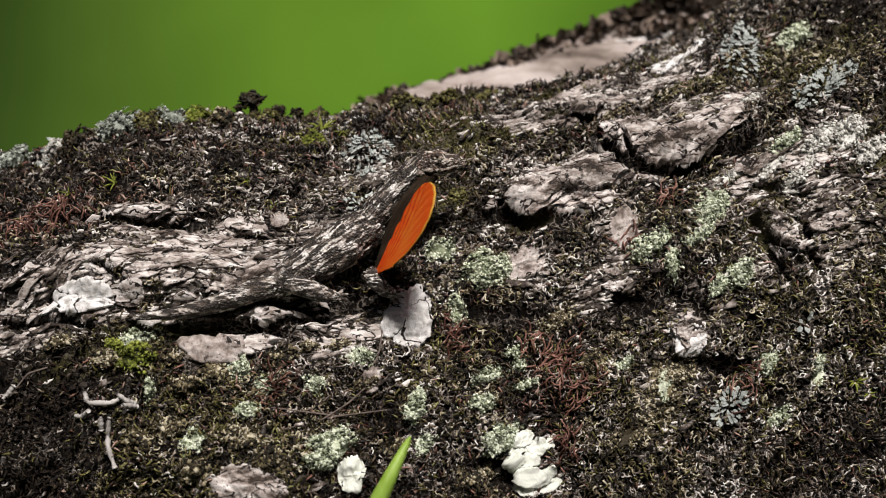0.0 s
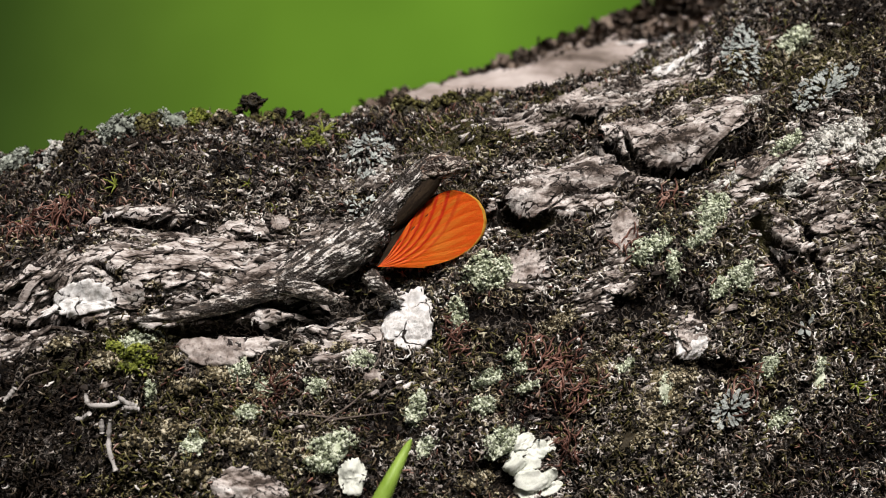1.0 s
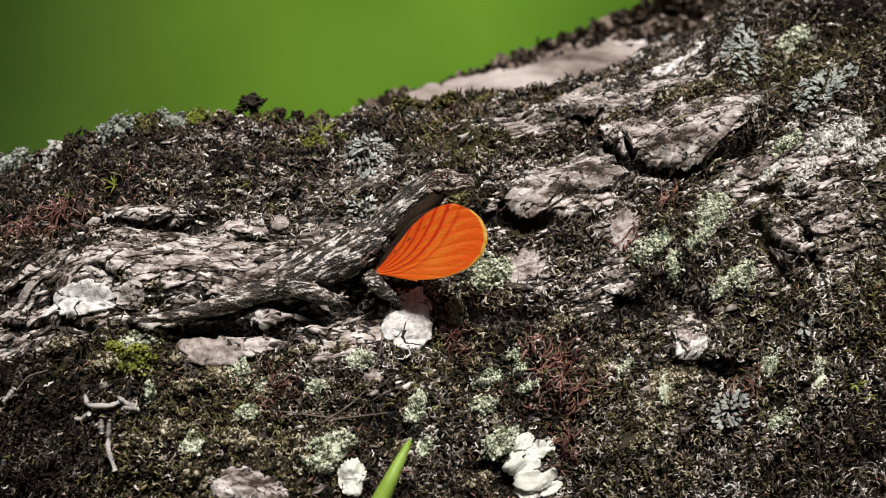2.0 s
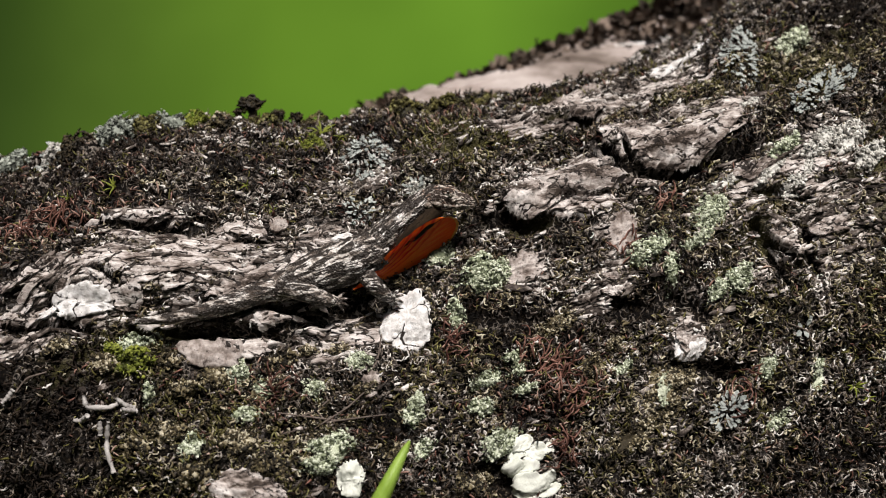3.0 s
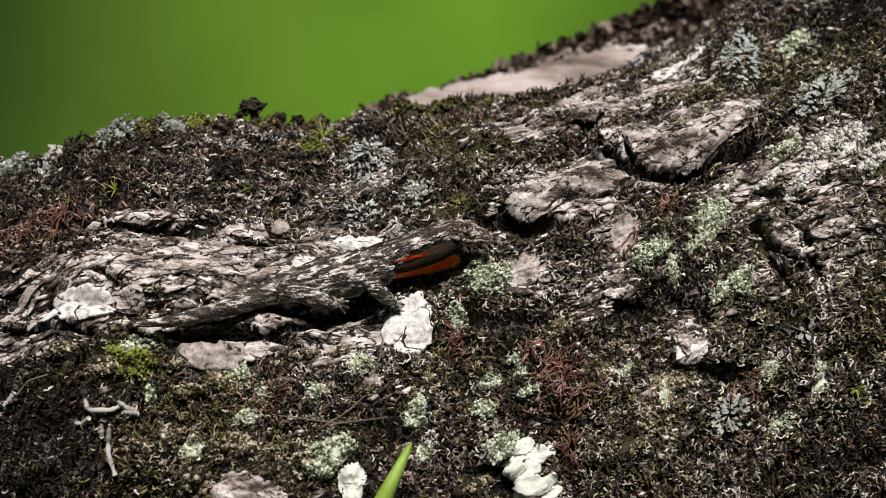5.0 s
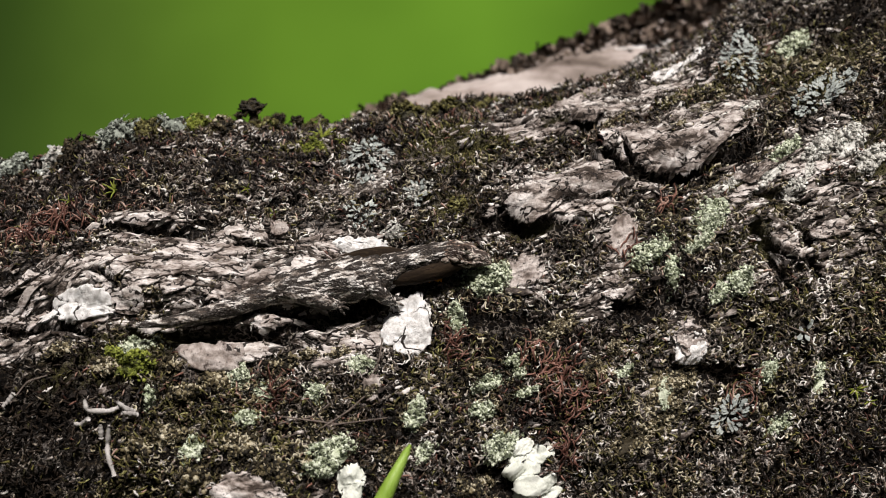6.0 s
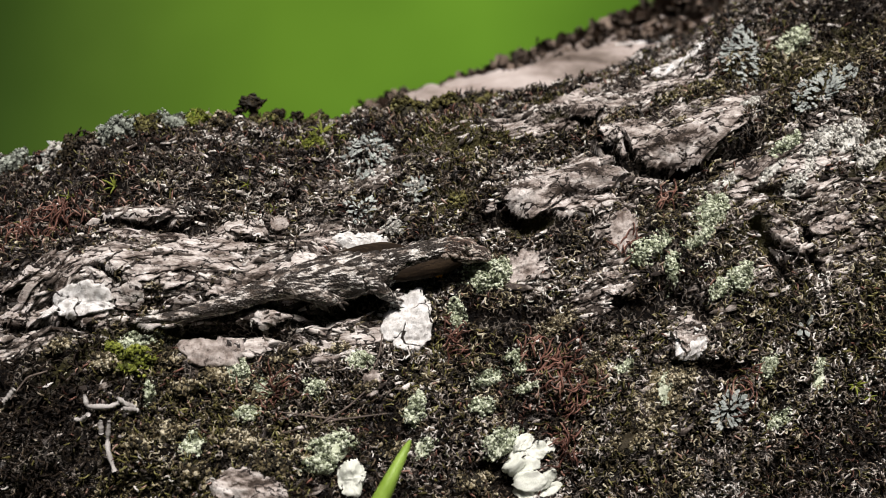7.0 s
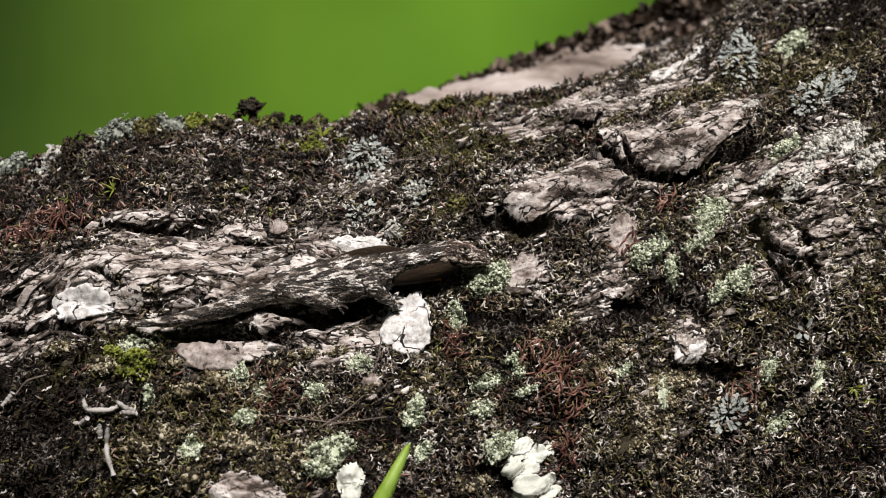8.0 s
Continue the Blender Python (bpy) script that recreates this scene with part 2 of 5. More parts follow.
GROOVES_B = (
    (0.0564, 28.6, 0.0676, 26.5, 0.0030, 0.0045), (0.0754, 27.3, 0.0877, 22.6, 0.0025, 0.0040), (0.0082, 32.9, 0.0321, 29.0, 0.0030, 0.0045), (0.1058, 36.3, 0.1263, 30.6, 0.0018, 0.0040),
    (0.1066, 29.0, 0.1147, 21.7, 0.0016, 0.0040), (0.1205, 26.0, 0.1259, 21.2, 0.0016, 0.0040), (0.0564, 59.4, 0.0672, 47.0, 0.0012, 0.0045), (0.0723, 19.6, 0.0947, 15.2, 0.0025, 0.0040),
    (0.0136, 14.9, 0.0205, 12.6, 0.0035, 0.0050), (0.0425, 54.6, 0.0545, 50.1, 0.0012, 0.0035), (-0.1435, 41.9, -0.1130, 35.9, 0.0016, 0.0040), (-0.0072, 65.3, 0.0186, 57.1, 0.0018, 0.0035),
)
# dark ledges under the overhanging bark
LEDGES = (
    (0.0560, 52.8, 0.0616, 48.2, 0.0020, 0.0070), (0.0616, 48.2, 0.0714, 45.8, 0.0017, 0.0070), (0.0714, 45.8, 0.0897, 43.7, 0.0016, 0.0070), (0.0897, 43.7, 0.1069, 41.1, 0.0012, 0.0060),
    (0.0588, 47.9, 0.0677, 45.9, 0.0012, 0.0050), (0.0200, 47.1, 0.0317, 44.6, 0.0022, 0.0070), (0.0317, 44.6, 0.0434, 42.2, 0.0018, 0.0060), (0.0387, 63.2, 0.0541, 59.8, 0.0024, 0.0070),
    (0.0313, 50.3, 0.0415, 46.2, 0.0009, 0.0040), (0.0415, 46.2, 0.0574, 44.2, 0.0008, 0.0040), (0.0574, 44.3, 0.0700, 45.4, 0.0008, 0.0040), (-0.1215, 53.2, -0.1066, 49.2, 0.0016, 0.0060),
    (-0.1066, 49.3, -0.0939, 49.3, 0.0014, 0.0060), (-0.1117, 42.2, -0.1042, 40.3, 0.0011, 0.0040), (-0.1234, 39.8, -0.1271, 41.8, 0.0010, 0.0040), (-0.1005, 35.3, -0.0832, 34.6, 0.0012, 0.0050),
    (-0.0832, 34.6, -0.0673, 34.7, 0.0016, 0.0060), (-0.0673, 34.7, -0.0486, 33.3, 0.0014, 0.0050), (0.0728, 58.1, 0.0812, 50.4, 0.0010, 0.0050), (-0.0552, 52.8, -0.0444, 55.8, 0.0010, 0.0040),
    (0.1041, 31.4, 0.1172, 24.4, 0.0012, 0.0050), (0.1163, 31.0, 0.1242, 25.4, 0.0010, 0.0050),
)
# clean bark: along, round, half length, half breadth
BARE = (
    (-0.1076, 40.4, 0.056, 0.014), (-0.0667, 41.2, 0.034, 0.012), (-0.0852, 44.6, 0.044, 0.009), (0.0422, 47.7, 0.030, 0.012),
    (0.0804, 49.0, 0.040, 0.016), (0.0568, 64.4, 0.055, 0.014), (0.1178, 36.4, 0.036, 0.013), (-0.0740, 31.9, 0.015, 0.010),
    (0.1163, 27.7, 0.018, 0.016), (0.0267, 37.7, 0.011, 0.009), (0.0607, 37.1, 0.011, 0.013), (0.0819, 21.2, 0.011, 0.013),
    (0.0920, 80.7, 0.045, 0.012), (-0.0412, 34.1, 0.034, 0.009), (0.1363, 25.0, 0.022, 0.018), (-0.0462, 46.4, 0.030, 0.009), (-0.1018, 50.6, 0.024, 0.006),
    (0.0715, 16.8, 0.013, 0.014), (0.0549, 31.2, 0.012, 0.010), (-0.0289, 58.0, 0.020, 0.007),
)
GREEN_FILM = ((0.0850, 64.9, 0.013, 0.015), (0.0915, 46.9, 0.014, 0.005), (0.1228, 58.4, 0.015, 0.019), (0.0074, 65.4, 0.018, 0.011),
              (0.0190, 60.4, 0.040, 0.014), (0.0954, 51.6, 0.035, 0.010), (0.0302, 44.5, 0.016, 0.004), (0.0032, 50.3, 0.014, 0.010), (0.1078, 31.6, 0.02, 0.015),
              (0.1352, 50.5, 0.03, 0.02), (-0.1022, 32.9, 0.03, 0.012), (0.1495, 26.3, 0.02, 0.03))
RED_MOSS = ((-0.1335, 56.8, 0.034, 0.014), (0.0406, 22.9, 0.024, 0.012), (0.0055, 30.6, 0.007, 0.012), (0.0391, 15.9, 0.008, 0.018),
            (-0.0555, 28.1, 0.012, 0.012), (0.0765, 40.1, 0.008, 0.004))
OLIVE_MOSS = ((-0.0010, 67.6, 0.019, 0.011), (0.0191, 61.6, 0.018, 0.010), (0.0840, 68.2, 0.015, 0.015), (0.0920, 47.8, 0.012, 0.009), (0.1373, 54.0, 0.013, 0.014), (0.0130, 56.8, 0.014, 0.005), (0.1294, 15.0, 0.013, 0.009), (0.0607, 15.3, 0.015, 0.008),
              (0.0148, 61.7, 0.034, 0.012), (-0.0964, 32.5, 0.030, 0.012), (0.0977, 36.9, 0.03, 0.010), (0.0398, 27.7, 0.02, 0.016), (-0.0806, 20.4, 0.05, 0.025),
              (-0.0011, 26.8, 0.02, 0.012), (0.0603, 16.6, 0.03, 0.03), (-0.0462, 68.8, 0.016, 0.005), (0.1170, 17.2, 0.05, 0.03), (0.1004, 57.9, 0.03, 0.012), (0.1390, 52.9, 0.035, 0.02), (0.0452, 71.7, 0.02, 0.006), (0.1055, 34.1, 0.03, 0.01))
# end of areas


def areas(u, s, spots, edge=0.5):
    """How deep inside any of the spots a place is, 0 to 1, with ragged rims."""
    wob = (layered(u * 240, s * 240, 41, 3) - 0.5) * 0.9
    best = np.zeros_like(u)
    u0, u1, s0, s1 = np.min(u, initial=9), np.max(u, initial=-9), np.min(s, initial=9), np.max(s, initial=-9)
    for cu, cv, ru, rv in spots:
        if u0 > cu + 1.5 * ru or u1 < cu - 1.5 * ru or s0 > np.radians(cv) * 0.13 + 1.5 * rv or s1 < np.radians(cv) * 0.13 - 1.5 * rv:
            continue
        d = np.hypot((u - cu) / ru, (s - np.radians(cv) * 0.13) / rv) + wob
        best = np.maximum(best, np.clip((1 - d) / edge, 0, 1))
    return best


def relief(u, s):
    """The height of the bark over the plain trunk."""
    calm = 1 - 0.65 * areas(u, s, BARE)
    h = 0.012 * (layered(u * 22, s * 30, 3, 3) - 0.5)
    h = h + calm * 0.0075 * (layered(u * 75, s * 120, 7, 3) - 0.5)
    raised, sway_ = 0 * h, 0.003 * (layered(u * 90, s * 40, 12, 2) - 0.5)
    for cu, cv, eu, ev, wide, high in RIDGES:
        cs, es = np.radians(cv) * 0.13, np.radians(ev) * 0.13
        if np.min(u) > max(cu, eu) + 4 * wide or np.max(u) < min(cu, eu) - 4 * wide:
            continue
        k = np.clip(((u - cu) * (eu - cu) + (s - cs) * (es - cs)) / ((eu - cu) ** 2 + (es - cs) ** 2), 0, 1)
        off = s - (cs + k * (es - cs)) + sway_
        along = np.abs(u - (cu + k * (eu - cu))) / wide
        across = np.where(off < 0, off / (0.45 * wide), off / (1.5 * wide))
        raised = np.maximum(raised, high * np.exp(-np.abs(across) ** 3 - along ** 2))
    return h + raised - hollows(u, s)


def hollows(u, s):
    """Depth of the cracks and hollows."""
    deep, wob = 0 * u, 0.0022 * (layered(u * 160, s * 160, 14, 2) - 0.5)
    u0, u1, s0, s1 = np.min(u), np.max(u), np.min(s), np.max(s)
    for cu, cv, eu, ev, wide, depth in GROOVES + GROOVES_B + LEDGES:
        cs, es = np.radians(cv) * 0.13, np.radians(ev) * 0.13
        far = 2.5 * wide + 0.0012
        if u0 > max(cu, eu) + far or u1 < min(cu, eu) - far or s0 > max(cs, es) + far or s1 < min(cs, es) - far:
            continue
        k = np.clip(((u - cu) * (eu - cu) + (s - cs) * (es - cs)) / ((eu - cu) ** 2 + (es - cs) ** 2), 0, 1)
        d = np.hypot(u - cu - k * (eu - cu), s - cs - k * (es - cs) + wob)
        deep = np.maximum(deep, depth * np.exp(-(d / wide) ** 4))
    return deep


def fine_relief(u, s):
    bare = areas(u, s, BARE)
    fib = np.abs(layered(u * 110 + 3 * s, s * 560 + 12 * u, 21, 3) - 0.5) * 2
    lum = layered(u * 330, s * 420, 25, 3) - 0.5
    wx, wy = u + 0.0015 * soft_noise(u * 300, s * 300, 61), s + 0.0015 * soft_noise(u * 300, s * 300, 62)
    clump = 0.0042 * (0.6 - cells(wx * 190, wy * 230, 63)) + 0.0013 * (0.6 - cells(wx * 430, wy * 500, 66))
    return 0.0016 * lum - (0.0008 + 0.0018 * bare) * fib + (1 - 0.85 * bare) * clump


def trunk_point(u, v, fine=True):
    """Trunk coordinates, metres along and degrees round it (0 faces the front, 90 up), to the trunk's own axes."""
    u, v = np.asarray(u, float), np.asarray(v, float)
    a, s = np.radians(v), np.radians(v) * 0.13
    h = relief(u, s) + (fine_relief(u, s) if fine else 0)
    top = np.interp(u, CREST_X, CREST_Z) + 0.0 * u
    mid_y = 0.070 + 0.12 * u + 0.25 * np.clip(u - 0.08, 0, 1) ** 1.3
    mid_y = mid_y + 0.034 * np.clip((-0.045 - u) / 0.09, 0, 1) * np.clip((33 - v) / 26, 0, 1) ** 1.2
    y = mid_y - (DEEP + h) * np.cos(a) - 0.012 * np.cos(a) ** 4
    z = top - HIGH + (HIGH + h) * np.sin(a) - np.interp(u, DROP_U, DROP) * np.clip((v - 46) / 34, 0, 1) ** 1.5
    return np.stack([u + 0 * v, y, z], -1)
# ---- end of trunk form ----


def trunk_frame(u, v):
    """Points and the three axes there: along, round, outward."""
    p = trunk_point(u, v)
    du = trunk_point(np.asarray(u) + 0.002, v, False) - trunk_point(np.asarray(u) - 0.002, v, False)
    dv = trunk_point(u, np.asarray(v) + 1, False) - trunk_point(u, np.asarray(v) - 1, False)
    du /= np.linalg.norm(du, axis=-1, keepdims=True)
    n = np.cross(du, dv)
    n /= np.linalg.norm(n, axis=-1, keepdims=True)
    return p, du, np.cross(n, du), n


# ---- mesh helpers ----
CENTRE = {}


def mesh_object(name, verts, faces, material, parent=None, label="", smooth=True, centre=None):
    """One mesh object from points on the trunk's own axes; its origin lies at its middle."""
    verts = np.asarray(verts, float).reshape(-1, 3)
    c = np.asarray(centre if centre is not None else verts.mean(0), float)
    me = bpy.data.meshes.new(name)
    faces = [np.asarray(f, np.int64) for f in faces] if isinstance(faces, (list, tuple)) else [np.asarray(faces, np.int64)]
    faces = [f for f in faces if len(f)]
    loops = np.concatenate([f.ravel() for f in faces])
    sizes = np.concatenate([np.full(len(f), f.shape[1]) for f in faces])
    me.vertices.add(len(verts)), me.loops.add(len(loops)), me.polygons.add(len(sizes))
    me.vertices.foreach_set("co", (verts - c).astype(np.float32).ravel())
    me.loops.foreach_set("vertex_index", loops.astype(np.int32))
    me.polygons.foreach_set("loop_start", np.concatenate([[0], np.cumsum(sizes)[:-1]]).astype(np.int32))
    me.polygons.foreach_set("use_smooth", np.full(len(sizes), smooth))
    me.update(calc_edges=True)
    me.validate()
    me.materials.append(material)
    ob = new(name, me)
    CENTRE[ob.name] = c
    if parent is None:
        ob.matrix_world = Matrix.Translation(FRAME @ Vector(c)) @ FRAME
    else:
        ob.parent = parent
        ob.location = Vector(c - CENTRE[parent.name])
    if label:
        tagged(ob, label)
    return ob


def base_empty(name, c):
    ob = new(name)
    ob.empty_display_size = 0.005
    CENTRE[ob.name] = np.asarray(c, float)
    ob.matrix_world = Matrix.Translation(FRAME @ Vector(c)) @ FRAME
    return ob


def scatter(p, x, y, n, shapes, size, turn, lean, rng):
    """Many small pieces in one set of points: shapes stand on the points p, turned about n, leaning, each of its size."""
    pts, quads, tris, base = [], [], [], 0
    pick = rng.integers(0, len(shapes), len(p))
    for k, (sv, sq, st) in enumerate(shapes):
        sel = np.where(pick == k)[0]
        if not len(sel):
            continue
        ca, sa = np.cos(turn[sel])[:, None], np.sin(turn[sel])[:, None]
        ax = x[sel] * ca + y[sel] * sa
        ay = -x[sel] * sa + y[sel] * ca
        cl, sl = np.cos(lean[sel])[:, None], np.sin(lean[sel])[:, None]
        az = n[sel] * cl + ax * sl
        ax = ax * cl - n[sel] * sl
        w = (ax[:, None] * sv[None, :, 0:1] + ay[:, None] * sv[None, :, 1:2] + az[:, None] * sv[None, :, 2:3]) * size[sel][:, None, None] + p[sel][:, None]
        off = base + np.arange(len(sel))[:, None, None] * len(sv)
        if len(sq):
            quads.append((sq[None] + off).reshape(-1, 4))
        if len(st):
            tris.append((st[None] + off).reshape(-1, 3))
        pts.append(w.reshape(-1, 3))
        base += len(sel) * len(sv)
    return np.concatenate(pts), [np.concatenate(quads) if quads else np.zeros((0, 4), int), np.concatenate(tris) if tris else np.zeros((0, 3), int)]


def curl_shape(bend, length, width, twist=0.0, lift=0.2):
    """A little stem that rises, bends over and tapers; three-sided."""
    pts, a = [], math.pi / 2 - lift
    c, step = np.array([0.0, 0.0, -0.15]), length / 3
    for k in range(4):
        w = width * (1.0, 0.95, 0.75, 0.25)[k]
        side = np.array([0.0, 1.0, 0.0])
        up = np.array([-math.sin(a), 0, math.cos(a)])
        for ang in (90, 210, 330):
            r = math.radians(ang)
            pts.append(c + (side * math.cos(r) + up * math.sin(r) * 0.6) * w)
        c = c + np.array([math.cos(a), math.sin(twist * k) * 0.4, math.sin(a)]) * step
        a -= bend
    q = [(3 * k + j, 3 * k + (j + 1) % 3, 3 * k + 3 + (j + 1) % 3, 3 * k + 3 + j) for k in range(3) for j in range(3)]
    return np.array(pts), np.array(q), np.array([(9, 10, 11)])


def flake_shape(seed, cup=0.25, thick=0.16, sides=8):
    """A cupped scale with an uneven rim and some thickness."""
    r = np.random.default_rng(seed)
    ang = np.linspace(0, 2 * np.pi, sides, endpoint=False) + r.uniform(-0.2, 0.2, sides)
    rad = r.uniform(0.65, 1.1, sides)
    rim = np.stack([np.cos(ang) * rad, np.sin(ang) * rad * 0.8, cup * rad + r.uniform(-0.12, 0.12, sides)], -1)
    low = rim * [0.86, 0.86, 1] - [0, 0, thick]
    v = np.concatenate([[[0, 0, 0.05]], rim, low])
    t = [(0, 1 + k, 1 + (k + 1) % sides) for k in range(sides)]
    q = [(1 + k, 1 + sides + k, 1 + sides + (k + 1) % sides, 1 + (k + 1) % sides) for k in range(sides)]
    return v, np.array(q), np.array(t)


def ruffle_shape(seed, long=1.7, wave=0.30):
    """A small crumpled leaf that rises from its root and turns over, with a wavy rim."""
    r = np.random.default_rng(seed)
    ph, k2, curl = r.uniform(0, 6.3), r.uniform(2.2, 4.5), r.uniform(0.3, 1.0)
    pts = []
    for i in range(4):
        f = i / 3
        for j in range(4):
            c = j / 1.5 - 1
            pts.append((long * (f - 0.25 * curl * f * f) + 0.15 * math.sin(k2 * c + ph) * f, c * (0.35 + 0.6 * math.sin(0.4 + 1.9 * f)) * 0.8,
                        -0.2 + 1.3 * f - curl * f * f + wave * f * math.sin(k2 * c + ph + 2 * f)))
    q = [(i * 4 + j, i * 4 + j + 1, i * 4 + j + 5, i * 4 + j + 4) for i in range(3) for j in range(3)]
    return np.array(pts), np.array(q), np.zeros((0, 3), int)


def frill_shape(seed, steps=6, wide=0.20, tall=0.7):
    """A narrow wavy rim of lichen that wanders over the bark, raised on a thin foot."""
    r = np.random.default_rng(seed)
    a, c, pts = r.uniform(0, 6.3), np.zeros(2), []
    turn = r.choice([-1, 1]) * r.uniform(0.3, 0.9)
    for k in range(steps):
        side = np.array([-math.sin(a), math.cos(a)]) * wide * (0.55 if k in (0, steps - 1) else 1.0) * r.uniform(0.75, 1.3)
        top = tall * r.uniform(0.7, 1.15)
        pts += [(*(c + side), top), (*(c - side), top - 0.1), (*(c * 0.8), -0.35)]
        c = c + np.array([math.cos(a), math.sin(a)]) * 0.62
        a += turn + r.normal(0, 0.55)
        if r.random() < 0.25:
            turn = -turn
    v = np.array(pts)
    v[:, :2] -= v[:, :2].mean(0)
    q = [(3 * k + j, 3 * k + (j + 1) % 3, 3 * k + 3 + (j + 1) % 3, 3 * k + 3 + j) for k in range(steps - 1) for j in range(3)]
    return v, np.array(q), np.array([(0, 2, 1), (3 * steps - 3, 3 * steps - 2, 3 * steps - 1)])


def grain_shape(seed, rough=0.25):
    """A knobbly grain."""
    r = np.random.default_rng(seed)
    bm = bmesh.new()
    bmesh.ops.create_icosphere(bm, subdivisions=1, radius=1)
    v = np.array([list(w.co) for w in bm.verts]) * r.uniform(1 - rough, 1 + rough, (len(bm.verts), 1))
    t = np.array([[w.index for w in f.verts] for f in bm.faces])
    bm.free()
    return v, np.zeros((0, 4), int), t


# ---- ground, distance ----
def backdrop():
    """Far undergrowth, out of focus: a wide curved sheet of dim and bright greens that glows by itself."""
    m, nt, bsdf, add, link = node_mat("glowing_undergrowth")
    tc = add("ShaderNodeTexCoord").outputs["Generated"]
    grad = add("ShaderNodeSeparateXYZ")
    link(tc, grad.inputs[0])
    # dim foliage and the corner falloff of light both darken the left end
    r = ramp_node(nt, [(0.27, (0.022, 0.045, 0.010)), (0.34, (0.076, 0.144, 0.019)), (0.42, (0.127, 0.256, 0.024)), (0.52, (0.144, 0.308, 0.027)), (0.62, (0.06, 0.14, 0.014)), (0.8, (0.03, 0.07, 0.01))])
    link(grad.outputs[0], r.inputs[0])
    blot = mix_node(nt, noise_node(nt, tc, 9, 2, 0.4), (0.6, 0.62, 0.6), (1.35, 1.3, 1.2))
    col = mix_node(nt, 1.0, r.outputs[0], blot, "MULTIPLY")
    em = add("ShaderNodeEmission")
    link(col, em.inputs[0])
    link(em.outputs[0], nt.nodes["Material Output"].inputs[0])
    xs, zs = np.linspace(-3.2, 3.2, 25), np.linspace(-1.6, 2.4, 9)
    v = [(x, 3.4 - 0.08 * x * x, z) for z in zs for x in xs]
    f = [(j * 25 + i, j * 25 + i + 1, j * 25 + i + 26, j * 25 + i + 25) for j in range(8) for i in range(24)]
    return tagged(mesh_object("backdrop", v, np.array(f), m), "self-lit sheet of blurred bright green undergrowth far behind the trunk", "background", kind="structure")


backdrop()


def ground():
    m = grown("forest_floor", [(0.3, (0.03, 0.035, 0.012)), (0.6, (0.06, 0.075, 0.025)), (0.8, (0.09, 0.10, 0.04))], 3, 0.9, 0.4, 40, island=False)
    me = bpy.data.meshes.new("ground")
    me.from_pydata([(-60, -60, -1.3), (60, -60, -1.3), (60, 60, -1.3), (-60, 60, -1.3)], [], [(0, 1, 2, 3)])
    me.materials.append(m)
    return tagged(new("ground", me), "dim green forest floor below the trunk", "ground", kind="structure")


ground()


def low_sky_blocker():
    """An unseen ring of foliage, added behind and beside the camera to keep out the low sky."""
    m = grown("blocker_foliage", [(0.3, (0.012, 0.022, 0.008)), (0.6, (0.035, 0.06, 0.018)), (0.8, (0.06, 0.09, 0.03))], 4, 0.8, 0.6, 30, island=False)
    n, rows_ = 96, 10
    v = []
    for j in range(rows_):
        for i in range(n):
            a = 2 * math.pi * i / n
            rr = 4.6 + 0.9 * noise.noise((3 * math.cos(a), 3 * math.sin(a), j * 0.5)) - 0.09 * j
            v.append((rr * math.sin(a), rr * math.cos(a), -1.4 + 0.5 * j + (0.9 * noise.noise((7 * math.cos(a), 7 * math.sin(a), 2.0)) if j == rows_ - 1 else 0)))
    f = [(j * n + i, j * n + (i + 1) % n, (j + 1) * n + (i + 1) % n, (j + 1) * n + i) for j in range(rows_ - 1) for i in range(n)]
    me = bpy.data.meshes.new("low_sky_blocker")
    me.from_pydata(v, [], f)
    me.materials.append(m)
    return tagged(new("low_sky_blocker", me), "unseen dim green ring added to block the low sky", "forest", kind="structure")


low_sky_blocker()


# ---- trunk ----
def build_trunk():
    us = np.concatenate([np.linspace(-0.60, -0.19, 42)[:-1], np.linspace(-0.19, 0.215, 640), np.linspace(0.215, 0.75, 54)[1:]])
    vs = np.concatenate([np.linspace(-14, 112, 380), np.linspace(112, 346, 60)[1:-1]])
    U, V = np.meshgrid(us, vs)
    p = trunk_point(U, V)
    nu, nv = len(us), len(vs)
    i, j = np.meshgrid(np.arange(nu - 1), np.arange(nv))
    a, b = j * nu + i, ((j + 1) % nv) * nu + i
    f = np.stack([a, a + 1, b + 1, b], -1).reshape(-1, 4)
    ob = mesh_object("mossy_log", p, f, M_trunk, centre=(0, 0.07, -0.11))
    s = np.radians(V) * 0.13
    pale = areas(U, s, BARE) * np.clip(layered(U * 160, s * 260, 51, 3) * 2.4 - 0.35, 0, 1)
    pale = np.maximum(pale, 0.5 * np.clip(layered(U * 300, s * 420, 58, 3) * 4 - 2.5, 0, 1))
    # shade of hollows put into the colour: no pale bark inside them
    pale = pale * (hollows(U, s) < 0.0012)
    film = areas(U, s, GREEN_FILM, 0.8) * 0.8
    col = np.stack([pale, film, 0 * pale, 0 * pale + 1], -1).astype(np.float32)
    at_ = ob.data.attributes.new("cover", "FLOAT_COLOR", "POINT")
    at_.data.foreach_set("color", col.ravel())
    return tagged(ob, "weathered fallen log with flaking bark, moss and lichen", "log")


trunk = build_trunk()


